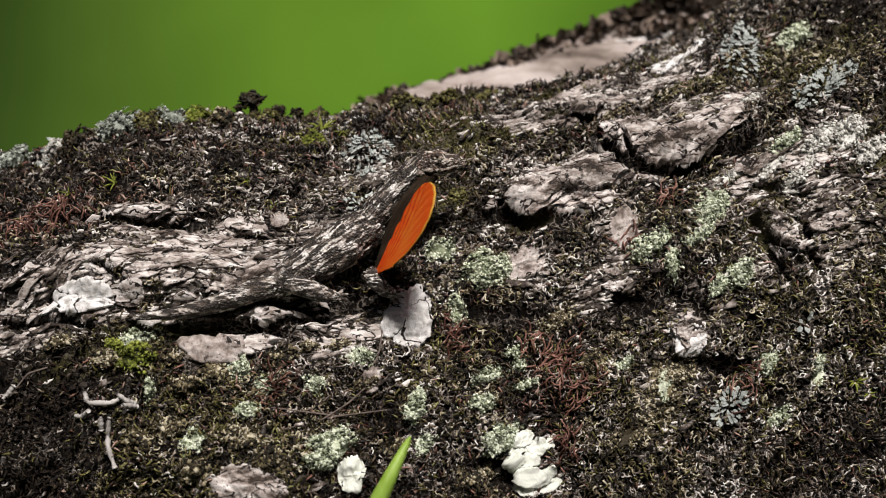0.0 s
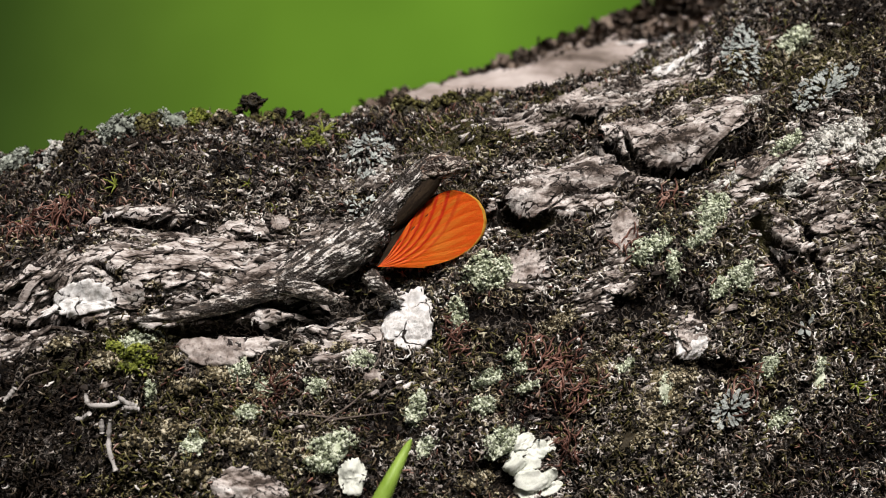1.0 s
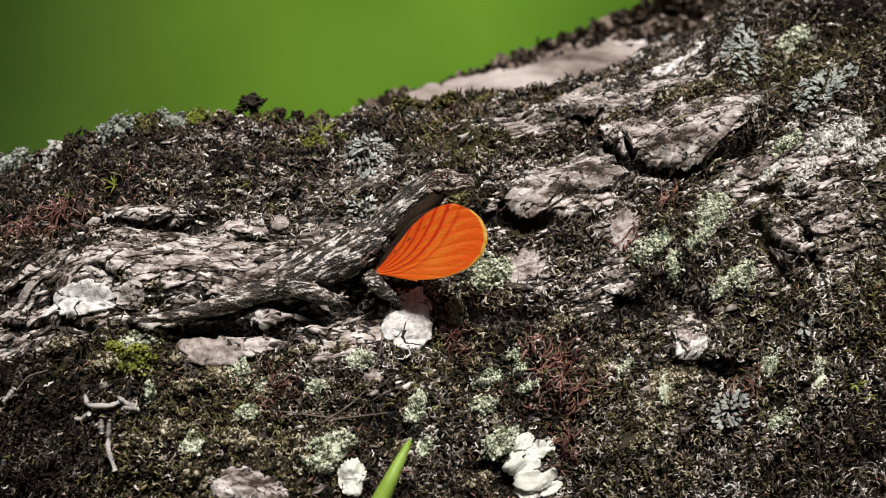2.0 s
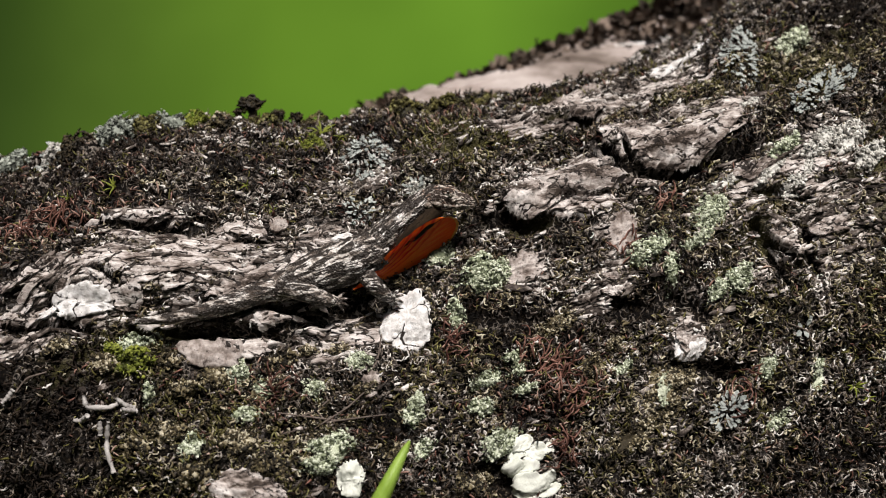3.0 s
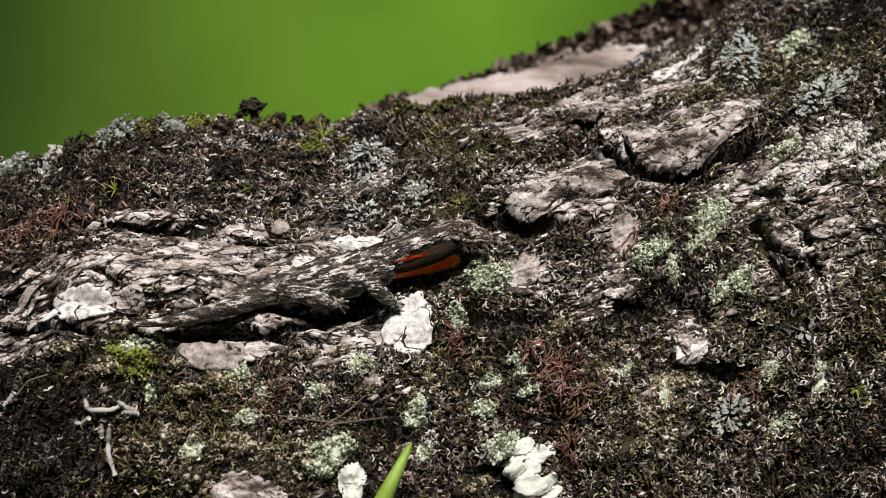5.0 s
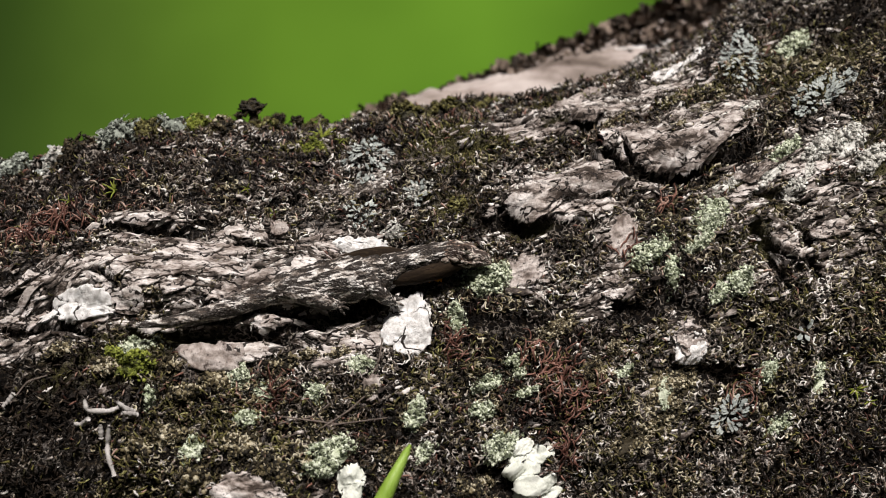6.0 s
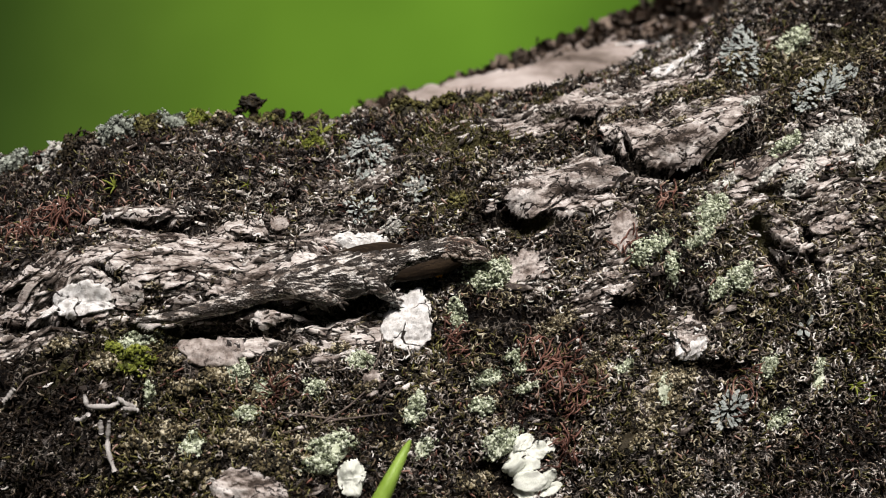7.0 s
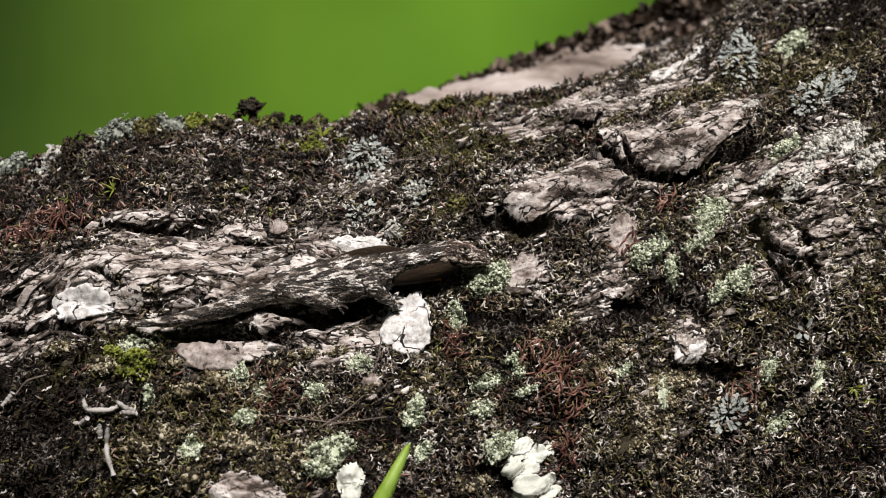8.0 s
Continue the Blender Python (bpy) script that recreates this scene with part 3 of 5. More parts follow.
def build_limb():
    """The smooth pale limb that rises behind the trunk's crest."""
    n, m = 160, 48
    t = np.linspace(0, 1, n)
    x, y, z = -0.075 + 0.36 * t, 0.125 + 0.09 * t, 0.0175 + 0.107 * t + 0.02 * t * t
    r = 0.030 + 0.012 * t
    A = np.linspace(0, 2 * np.pi, m, endpoint=False)
    T, AA = np.meshgrid(t, A, indexing="ij")
    rr = r[:, None] + 0.004 * (layered(T * 14, AA * 1.3, 5, 3) - 0.5) + 0.0035 * np.clip(layered(T * 40, AA * 3, 8, 3) - 0.45, 0, 1) * (np.sin(AA) > 0.55) * 2
    p = np.stack([x[:, None] - 0.33 * rr * np.sin(AA), y[:, None] - rr * np.cos(AA), z[:, None] + rr * 0.95 * np.sin(AA)], -1)
    i, j = np.meshgrid(np.arange(n - 1), np.arange(m), indexing="ij")
    a, b = i * m + j, i * m + (j + 1) % m
    f = np.stack([a, a + m, b + m, b], -1).reshape(-1, 4)
    return tagged(mesh_object("tree_limb", p, f, M_smooth), "smooth pale pinkish limb rising behind the trunk", "branch")


limb = build_limb()


def limb_strips():
    """Raised strips of bark along the near side of the limb."""
    for k, (a, b, turn) in enumerate(((0.12, 0.30, 40), (0.22, 0.42, 58), (0.30, 0.50, 30), (0.36, 0.60, 66), (0.16, 0.26, 62), (0.44, 0.62, 48), (0.45, 0.61, 44))):
        t = np.linspace(a, b, 26)
        white = k == 6
        ang = np.radians(turn - white * np.linspace(0, 27, 26)) + 0.15 * (layered(t * 20, 0 * t, 60 + k, 2) - 0.5)
        r = 0.0302 + 0.012 * t
        mid = np.stack([-0.075 + 0.36 * t - 0.33 * r * np.sin(ang), 0.125 + 0.09 * t - r * np.cos(ang), 0.0175 + 0.107 * t + 0.02 * t * t + 0.95 * r * np.sin(ang)], -1)
        w = (0.0032 if white else 0.0016) * np.sin(np.pi * np.linspace(0.04, 0.96, 26)) * (0.7 + 0.6 * layered(t * 60, 0 * t, 70 + k, 2))
        out = np.array([-0.2, -0.75, 0.6])
        up = np.array([-0.3, 0.45, 0.85])
        pts = np.concatenate([mid + up * w[:, None] - out * 0.001, mid + out * 0.0011, mid - up * w[:, None] - out * 0.001])
        f = [(j * 26 + i, j * 26 + i + 1, (j + 1) * 26 + i + 1, (j + 1) * 26 + i) for j in range(2) for i in range(25)]
        mesh_object("bark_strip", pts, np.array(f), M_white if white else M_smooth, limb, "whitish lichen strip along the limb" if white else "")


limb_strips()

rng = np.random.default_rng(5)


def places(count, lo=-9, hi=104, left=-0.175, right=0.205):
    """Even random places on the trunk's near face."""
    u = rng.uniform(left, right, count)
    v = rng.uniform(lo, hi, count)
    return u, v


def stuff(name, label, category, u, v, shapes, size, lean, material, lift=0.0, turn=None):
    p, x, y, n = trunk_frame(u, v)
    k = len(u)
    turn = rng.uniform(0, 2 * np.pi, k) if turn is None else turn
    pts, faces = scatter(p + n * lift, x, y, n, shapes, rng.uniform(*size, k), turn, rng.uniform(*lean, k), rng)
    return tagged(mesh_object(name, pts, faces, material), label, category, kind="stuff")


CURLS = [curl_shape(0.55, 2.6, 0.30, 0.3), curl_shape(0.9, 2.9, 0.26, -0.5), curl_shape(0.3, 2.2, 0.34, 0.6), curl_shape(1.2, 3.2, 0.28, 0.2)]
FLAKES = [flake_shape(k) for k in range(6)]
GRAINS = [grain_shape(k) for k in range(4)]
SCALES = [(a * [2.6, 0.75, 0.8], b, c) for a, b, c in (flake_shape(40 + k, 0.12, 0.45, 9) for k in range(5))]
RUFFLES = [ruffle_shape(60 + k) for k in range(6)]
FRILLS = [frill_shape(80 + k, 5 + k % 3) for k in range(10)]
TAKEN = []


# ---- bark plates and crusts ----
def draped(u, v, half_u, half_v, turn, thick, seed, rough=0.25, lower=0.0, rings=14, sides=72, dome=0.0, lumps=0.0005):
    """A ragged sheet that follows the trunk: points and faces, with a rim that goes down to the bark. lower: extra lift of the lower edge."""
    TAKEN.append((u, v, half_u, half_v, turn))
    r = np.random.default_rng(seed)
    ang = np.linspace(0, 2 * np.pi, sides, endpoint=False)
    edge = 1 + rough * sum(np.sin(k * ang + r.uniform(0, 6.3)) / k ** 0.8 for k in (2, 3, 5, 8, 13, 21)) * 0.5 + r.normal(0, rough * 0.14, sides)
    rad = np.concatenate([np.linspace(0.08, 1, rings), [1.02, 0.96]])
    R, A = np.meshgrid(rad, ang, indexing="ij")
    E = np.broadcast_to(edge, A.shape)
    a, b = R * E * np.cos(A) * half_u, R * E * np.sin(A) * half_v
    ct, st = math.cos(turn), math.sin(turn)
    du, dv = a * ct - b * st, a * st + b * ct
    U, V = u + du, v + np.degrees(dv / 0.13)
    p, x, y, n = trunk_frame(U, V)
    base = trunk_point(U, V, False)
    low = np.clip(-b / half_v, 0, 1)
    h = thick * (0.75 + 0.5 * layered(U * 400, V * 0.9, seed, 3)) + lower * low ** 1.5 + dome * (1 - np.clip(R, 0, 1) ** 2)
    h = h + lumps * 3.2 * (layered(U * 420, V * 0.95, seed + 5, 3, 0.6) - 0.5)
    h[-2] *= 0.55
    h[-1] = -0.0008
    pts = base * 0.6 + p * 0.4 + n * h[..., None]
    m = len(rad)
    i, j = np.meshgrid(np.arange(m - 1), np.arange(sides), indexing="ij")
    c, d = i * sides + j, i * sides + (j + 1) % sides
    quads = np.stack([c, c + sides, d + sides, d], -1).reshape(-1, 4)
    sunk = hollows(U, np.radians(V) * 0.13).ravel() > 0.0022
    quads = quads[sunk[quads].sum(1) < 2]
    pts = np.concatenate([pts.reshape(-1, 3), pts[0].mean(0)[None]])
    k = len(pts) - 1
    tris = np.array([(k, q, (q + 1) % sides) for q in range(sides)])
    return pts, [quads, tris]


# along, round, half length, half breadth, turn, thickness, lift of the lower edge (millimetres and degrees)
PLATES = (
    (-0.0902, 41.2, 15, 3.4, 3, 0.9, 0.8), (-0.0671, 39.0, 12, 3.0, 12, 1.2, 1.2), (-0.1010, 50.6, 15, 1.8, 1, 1.3, 1.5), (-0.0964, 46.7, 16, 2.2, -3, 1.0, 1.2),
    (0.0306, 47.1, 11, 5.0, -6, 1.6, 2.6), (0.0495, 46.6, 19, 6.0, 4, 1.3, 1.6), (0.0645, 52.0, 12, 7.0, -38, 1.8, 2.5), (0.0792, 46.6, 24, 6.5, -8, 1.6, 3.0),
    (0.0483, 61.5, 12, 4.5, 0, 1.4, 2.6),
)
PLATES_B = (
    (0.1143, 26.7, 8, 5.0, -60, 1.2, 1.2), (0.1089, 38.9, 15, 3.5, -8, 1.3, 1.4), (0.1306, 25.5, 8, 4.0, -20, 1.2, 1.2), (-0.0524, 34.5, 14, 2.2, -16, 1.2, 1.2),
    (-0.0420, 42.9, 8, 2.0, -8, 1.0, 0.8), (0.0564, 30.6, 4.5, 1.6, -16, 1.2, 1.0), (0.0561, 32.4, 4.5, 1.6, -26, 1.1, 1.0),
    (0.0811, 21.6, 7, 5.0, -55, 1.3, 1.0), (0.0452, 71.0, 10, 3.5, 8, 1.2, 1.4), (-0.1327, 45.4, 13, 2.2, 4, 1.0, 1.2), (0.0966, 60.4, 5, 2.5, -20, 1.2, 1.0),
)
for k, (u, v, hu, hv, turn, thick, lower) in enumerate(PLATES + PLATES_B):
    pts, faces = draped(u, v, hu * 0.8 / 1000, hv * 0.62 / 1000, radians(turn), thick / 1000, 300 + k, 0.42, lower / 1000, 30, 130, lumps=0.0009)
    mesh_object("bark_plate", pts, faces, M_plate, trunk)
    if hv >= 4.5:
        # thinner leaves of bark that lie stacked under and over the plate
        for q in range(1, 5):
            shift = -0.22 * q
            dv = math.degrees(shift * hv / 1000 * math.cos(radians(turn)) / 0.13)
            du = -shift * hv / 1000 * math.sin(radians(turn)) + rng.uniform(-0.15, 0.15) * hu / 1000
            pts, faces = draped(u + du, v + dv, hu * (0.8 - 0.06 * q + rng.uniform(-0.15, 0.1)) / 1000, hv * 0.5 / 1000, radians(turn + rng.uniform(-4, 4)), thick * (1 - 0.2 * q) / 1000, 350 + 7 * k + q, 0.42, lower * (1 - 0.2 * q) / 1000)
            mesh_object("bark_plate", pts, faces, M_plate, trunk)

# many thin flakes of bark along the grain, where it lies bare
u, v = places(3000, 0, 92)
s = np.radians(v) * 0.13
keep = np.where(rng.random(len(u)) < areas(u, s, BARE[:7] + BARE[13:14] + BARE[15:17], 0.4))[0][:170]
for k, q in enumerate(keep):
    size = rng.uniform(0.5, 1.0) ** 1.5
    slope = rng.normal(0.03, 0.16) - (0.35 * rng.random() if u[q] > 0.03 else 0.0)
    pts, faces = draped(u[q], v[q], 0.0095 * size, 0.0024 * size * rng.uniform(0.7, 1.3), slope, rng.uniform(0.0004, 0.0012), 2000 + k, 0.38, rng.uniform(0.0003, 0.0011), 6, 34, lumps=0.0005)
    mesh_object("bark_flake", pts, faces, M_plate, trunk)

CRUSTS = (
    (-0.1173, 39.6, 12.8, 3.5, -12, 2.3, "white crusty lichen patch spread over bare bark"),
    (-0.1005, 38.7, 4.7, 2.5, 0, 1.8, "greyish crusty lichen patch beside the white one"),
    (-0.0115, 33.7, 8.0, 8.8, 80, 2.2, "bright white lumpy lichen crust with a dark crack"),
    (-0.0285, 46.4, 8.8, 2.7, 3, 2.0, "white powdery lichen crust behind the lizard"),
    (-0.0748, 32.1, 10.0, 5.1, -12, 1.4, "pinkish grey crust of lichen on bark"),
    (0.0808, 20.4, 5.5, 3.5, -35, 1.2, "pale lichen flake standing on dark moss"),
    (-0.0597, 15.7, 11, 5.0, -5, 2.0, "pale grey lichen crust low on the trunk"),
    (-0.0285, 16.5, 3.9, 4.8, 30, 2.0, "smooth pale lobed lichen below a green cushion"),
    (-0.0555, 49.2, 3.5, 2.4, 0, 1.4, "small round pale lichen pad"),
    (-0.0327, 76.1, 4.0, 1.6, 4, 1.2, "white lichen flake on the crest"),
    (0.0275, 37.8, 6.5, 5.0, 10, 0.8, "smooth pinkish grey crust beside a green cushion"),
    (0.0607, 37.6, 5.0, 6.5, 10, 0.8, "smooth pinkish grey crust on dark bark"),
    (-0.0231, 26.7, 3.6, 3.6, 0, 1.2, "small pink lichen pad among moss"),
    (0.0808, 46.4, 15.0, 5.0, -6, 0.9, "smooth pinkish grey bark face over a dark ledge"),
    (0.0495, 71.3, 22.0, 3.0, 14, 0.8, "smooth pale bark strip near the crest"),
    (0.0931, 69.9, 18.0, 3.2, 10, 0.8, "whitish lichen film on a bark strip"),
    (0.0993, 45.9, 6.0, 3.6, 0, 2.2, "rounded greenish bark knob with a shaded rim"),
)
for k, (u, v, hu, hv, turn, thick, label) in enumerate(CRUSTS):
    pts, faces = draped(u, v, hu / 1000, hv / 1000, radians(turn), thick / 1000, 500 + k, 0.26, 0.0004, 16, 80, thick / 2500, 0.0007)
    tagged(mesh_object("crust_lichen", pts, faces, M_leafy if k == 7 else M_white if k in (0, 2, 3, 5, 9, 15) else M_pink if 4 <= k <= 14 and k != 6 else M_plate), label, "lichen", "crust lichens")


# ---- cushions of green lichen ----
def cushion(u, v, half_u, half_v, high, grain, material, label, seed, name="cushion_lichen"):
    r = np.random.default_rng(seed)
    k = int(4.0 * half_u * half_v / grain ** 2) + 12
    rad, ang = np.sqrt(r.random(k)), r.uniform(0, 2 * np.pi, k)
    rad *= 1 + 0.26 * np.sin(2 * ang + seed) + 0.2 * np.sin(5 * ang + 2 * seed) + r.normal(0, 0.08, k)
    U, V = u + rad * np.cos(ang) * half_u, v + np.degrees(rad * np.sin(ang) * half_v / 0.13)
    p, x, y, n = trunk_frame(U, V)
    lumps = 0.1 + 1.8 * layered(U * 330, V * 0.75, seed, 2)
    lift = high * np.sqrt(np.clip(1.05 - rad ** 2, 0, 1)) * lumps
    pts, faces = scatter(p + n * lift[:, None], x, y, n, FRILLS[:5] + RUFFLES[:1] + GRAINS[:3], grain * r.uniform(0.5, 1.45, k), r.uniform(0, 6.3, k), r.uniform(-0.6, 0.6, k), r)
    # a lumpy core that fills the cushion
    cp, cf = draped(u, v, half_u * 0.85, half_v * 0.85, 0, high * 0.25, seed, 0.25, 0, 7, 28, high * 0.55)
    faces = [np.concatenate([faces[0], cf[0] + len(pts)]), np.concatenate([faces[1], cf[1] + len(pts)])]
    return tagged(mesh_object(name, np.concatenate([pts, cp]), faces, material), label, "lichen", "lichen cushions")


CUSHIONS = (
    (0.0149, 38.0, 8.3, 6.9, 3.5, 0.50), (0.0658, 33.8, 4.9, 3.7, 3.5, 0.45), (0.0719, 34.2, 4.9, 2.8, 3.5, 0.45), (0.0761, 30.4, 3.0, 4.7, 3.0, 0.45),
    (0.0911, 25.1, 3.4, 2.7, 2.2, 0.42), (0.0981, 25.0, 5.0, 4.1, 3.5, 0.45), (0.0911, 35.5, 6.5, 6.6, 3.0, 0.42), (0.0864, 32.6, 5.7, 2.4, 2.0, 0.42),
    (0.0042, 34.0, 2.8, 4.5, 2.5, 0.42), (0.0224, 26.5, 3.7, 2.0, 2.8, 0.45), (0.0247, 25.0, 2.6, 2.2, 2.5, 0.45), (0.0144, 24.6, 5.5, 2.6, 3.0, 0.48),
    (0.0126, 21.5, 4.3, 2.7, 3.0, 0.48),
)
CUSHIONS_B = (
    (0.0266, 22.6, 4.4, 1.6, 2.4, 0.45), (-0.0085, 23.4, 2.5, 2.6, 2.6, 0.50), (-0.0094, 22.0, 3.9, 2.3, 2.8, 0.50), (0.0182, 17.4, 6.1, 3.5, 3.0, 0.50),
    (-0.0351, 20.1, 7.5, 3.9, 3.6, 0.52), (-0.0374, 18.3, 5.3, 2.4, 3.0, 0.52), (-0.0010, 42.4, 5.7, 4.2, 2.5, 0.42), (0.0588, 21.1, 3.7, 2.2, 1.6, 0.42),
    (-0.0925, 26.9, 2.2, 3.5, 2.5, 0.50), (-0.0617, 24.0, 4.3, 2.0, 2.2, 0.50), (-0.0061, 18.4, 3.2, 3.2, 2.0, 0.45), (-0.0972, 33.7, 6.5, 2.6, 2.6, 0.42),
    (0.0710, 16.9, 2.9, 4.8, 2.0, 0.40), (-0.0655, 29.6, 4.7, 4.3, 2.0, 0.42), (0.1051, 13.8, 3.3, 2.7, 1.8, 0.40), (0.1079, 7.4, 4.8, 2.0, 1.6, 0.40),
    (0.1228, 10.1, 3.3, 4.9, 1.4, 0.40), (0.1191, 39.1, 5.9, 3.1, 2.4, 0.60), (0.1303, 59.1, 7.2, 6.1, 3.0, 0.60), (-0.0267, 29.6, 4.7, 2.8, 1.6, 0.42),
    (-0.0407, 27.0, 4.0, 2.4, 1.6, 0.42), (-0.0575, 27.6, 3.3, 3.1, 1.8, 0.45), (-0.0781, 20.5, 4.2, 3.4, 1.8, 0.50),
)
for k, (u, v, hu, hv, high, grain) in enumerate(CUSHIONS + CUSHIONS_B):
    cushion(u, v, hu / 1000, hv / 1000, high / 1000, grain / 1000, M_green, "pale green grainy lichen cushion on mossy bark", 700 + k)


PALE = (
    (0.1321, 36.9, 8.0, 4.0, 2.4, 0.70), (0.1421, 35.6, 6.0, 5.0, 2.4, 0.70), (0.1483, 31.9, 6.0, 5.0, 2.4, 0.70), (0.1136, 37.1, 6.0, 2.6, 1.8, 0.60), (0.1209, 33.6, 5.0, 2.8, 1.8, 0.60),
    (0.0981, 38.9, 7.0, 1.8, 1.4, 0.50), (0.1089, 48.0, 4.5, 2.2, 1.8, 0.55), (0.1263, 34.6, 3.0, 2.5, 1.6, 0.55), (-0.0092, 53.7, 4.5, 2.0, 1.4, 0.45), (-0.0165, 48.0, 4.0, 2.0, 1.4, 0.40),
)
for k, (u, v, hu, hv, high, grain) in enumerate(PALE):
    cushion(u, v, hu / 1000, hv / 1000, high / 1000, grain / 1000, M_pale, "whitish crumbly lichen along the bark", 760 + k)
CREST = (
    (-0.1431, 80.8, 6.0, 2.5, 2.5, 0.7, M_pale), (-0.1597, 84.2, 7.0, 3.5, 3.0, 0.7, M_mint), (-0.1200, 77.4, 7.0, 4.0, 4.0, 0.6, M_mint), (-0.1084, 78.1, 6.0, 4.0, 3.0, 0.6, M_olive), (-0.1010, 79.8, 5.0, 4.0, 3.0, 0.6, M_mint),
    (-0.0914, 80.7, 4.5, 3.0, 3.0, 0.6, M_lime), (-0.0810, 74.0, 5.0, 4.0, 3.0, 0.6, M_tan), (-0.0667, 78.3, 6.0, 3.0, 2.5, 0.6, M_olive), (-0.0466, 68.9, 5.0, 3.0, 2.0, 0.5, M_lime), (-0.0138, 76.4, 7.0, 4.0, 3.5, 0.7, M_olive),
)
CREST_B = ((0.0715, 16.2, 7.0, 9.0, 1.2, 0.5, M_tan), (0.0012, 76.2, 8.0, 4.0, 3.5, 0.7, M_olive), (0.0163, 78.3, 7.0, 3.5, 3.0, 0.7, M_olive), (-0.1358, 79.2, 6.0, 3.5, 3.0, 0.6, M_nub), (-0.0987, 31.2, 7.0, 4.0, 3.0, 0.6, M_lime), (-0.1045, 32.9, 4.0, 3.0, 2.5, 0.5, M_lime),
           (-0.0725, 28.7, 6.1, 3.5, 2.4, 0.60, M_tan), (-0.0818, 27.2, 5.4, 2.7, 2.2, 0.60, M_tan), (-0.0865, 22.4, 6.1, 3.5, 2.4, 0.65, M_tan), (-0.0636, 20.9, 6.4, 3.5, 2.4, 0.60, M_tan),
           (-0.0528, 18.4, 6.0, 2.9, 2.4, 0.60, M_tan), (-0.0767, 17.3, 6.3, 2.9, 2.4, 0.65, M_tan), (-0.0958, 20.9, 5.3, 3.3, 2.2, 0.65, M_tan), (-0.0514, 31.0, 5.5, 2.4, 2.0, 0.50, M_tan),
           (-0.0440, 32.1, 4.0, 2.2, 1.8, 0.50, M_tan), (-0.1061, 31.4, 5.4, 3.3, 2.2, 0.60, M_tan), (-0.1210, 34.8, 6.1, 2.6, 2.2, 0.60, M_tan), (-0.0865, 30.7, 4.7, 2.7, 2.0, 0.55, M_tan),
           (0.0766, 17.2, 8.8, 4.8, 1.6, 0.42, M_tan), (0.0602, 13.3, 8.7, 3.3, 1.6, 0.42, M_tan), (0.0485, 22.5, 4.4, 4.4, 1.6, 0.42, M_tan), (-0.0341, 31.9, 5.5, 2.3, 1.6, 0.45, M_tan),
           (-0.0248, 26.4, 4.4, 2.0, 1.6, 0.45, M_tan), (-0.0155, 18.9, 6.1, 2.6, 1.8, 0.48, M_tan), (0.0098, 14.0, 7.8, 2.8, 1.8, 0.48, M_tan), (0.0565, 24.5, 4.1, 2.5, 1.4, 0.42, M_tan),
           (0.0378, 29.2, 7.4, 3.4, 1.4, 0.42, M_tan), (-0.0299, 23.1, 3.6, 1.7, 1.4, 0.45, M_tan),
           (0.0066, 50.5, 5.0, 4.0, 1.5, 0.5, M_olive), (-0.0489, 84.4, 6.0, 3.0, 2.5, 0.6, M_olive))
for k, (u, v, hu, hv, high, grain, material) in enumerate(CREST + CREST_B):
    kind_ = {"olive_moss": "olive brown moss cushion on the trunk", "lime_moss": "bright yellow-green moss cushion", "mint_grey_lichen": "mint grey lichen cushion on the crest",
             "whitish_crumbs": "whitish lichen cushion on the crest", "tan_green_crumbs": "tan and green crumbly lichen cushion", "dark_liverwort": "dark liverwort cushion on the crest"}[material.name]
    cushion(u, v, hu / 1000, hv / 1000, high / 1000, grain / 1000, material, kind_, 800 + k, "moss_cushion" if "moss" in kind_ or "wort" in kind_ else "cushion_lichen")


# ---- leafy lichens ----
def lobe(half, wide, seed, cup=0.14, thick=0.06):
    """A rounded wavy lobe with thickness, lying along x from its root."""
    r = np.random.default_rng(seed)
    sides, rings = 16, 3
    ang = np.linspace(0, 2 * np.pi, sides, endpoint=False)
    edge = 1 + 0.10 * np.sin(3 * ang + r.uniform(0, 6)) + 0.07 * np.sin(5 * ang + r.uniform(0, 6))
    top = [np.array([[half, 0, 0.02 * half]])]
    for k in range(1, rings + 1):
        f = k / rings
        top.append(np.stack([half + np.cos(ang) * edge * half * f, np.sin(ang) * edge * wide * f * (0.75 + 0.25 * np.cos(ang * 0.5) ** 2),
                             cup * half * f * f * (1 + 0.4 * np.sin(4 * ang + seed))], -1))
    top.append(top[-1] * [1, 1, 1] * 0.985 - [0, 0, thick * half])
    v = np.concatenate(top)
    t = np.array([(0, 1 + k, 1 + (k + 1) % sides) for k in range(sides)])
    q = np.array([(1 + i * sides + j, 1 + (i + 1) * sides + j, 1 + (i + 1) * sides + (j + 1) % sides, 1 + i * sides + (j + 1) % sides) for i in range(rings) for j in range(sides)])
    return v, q, t


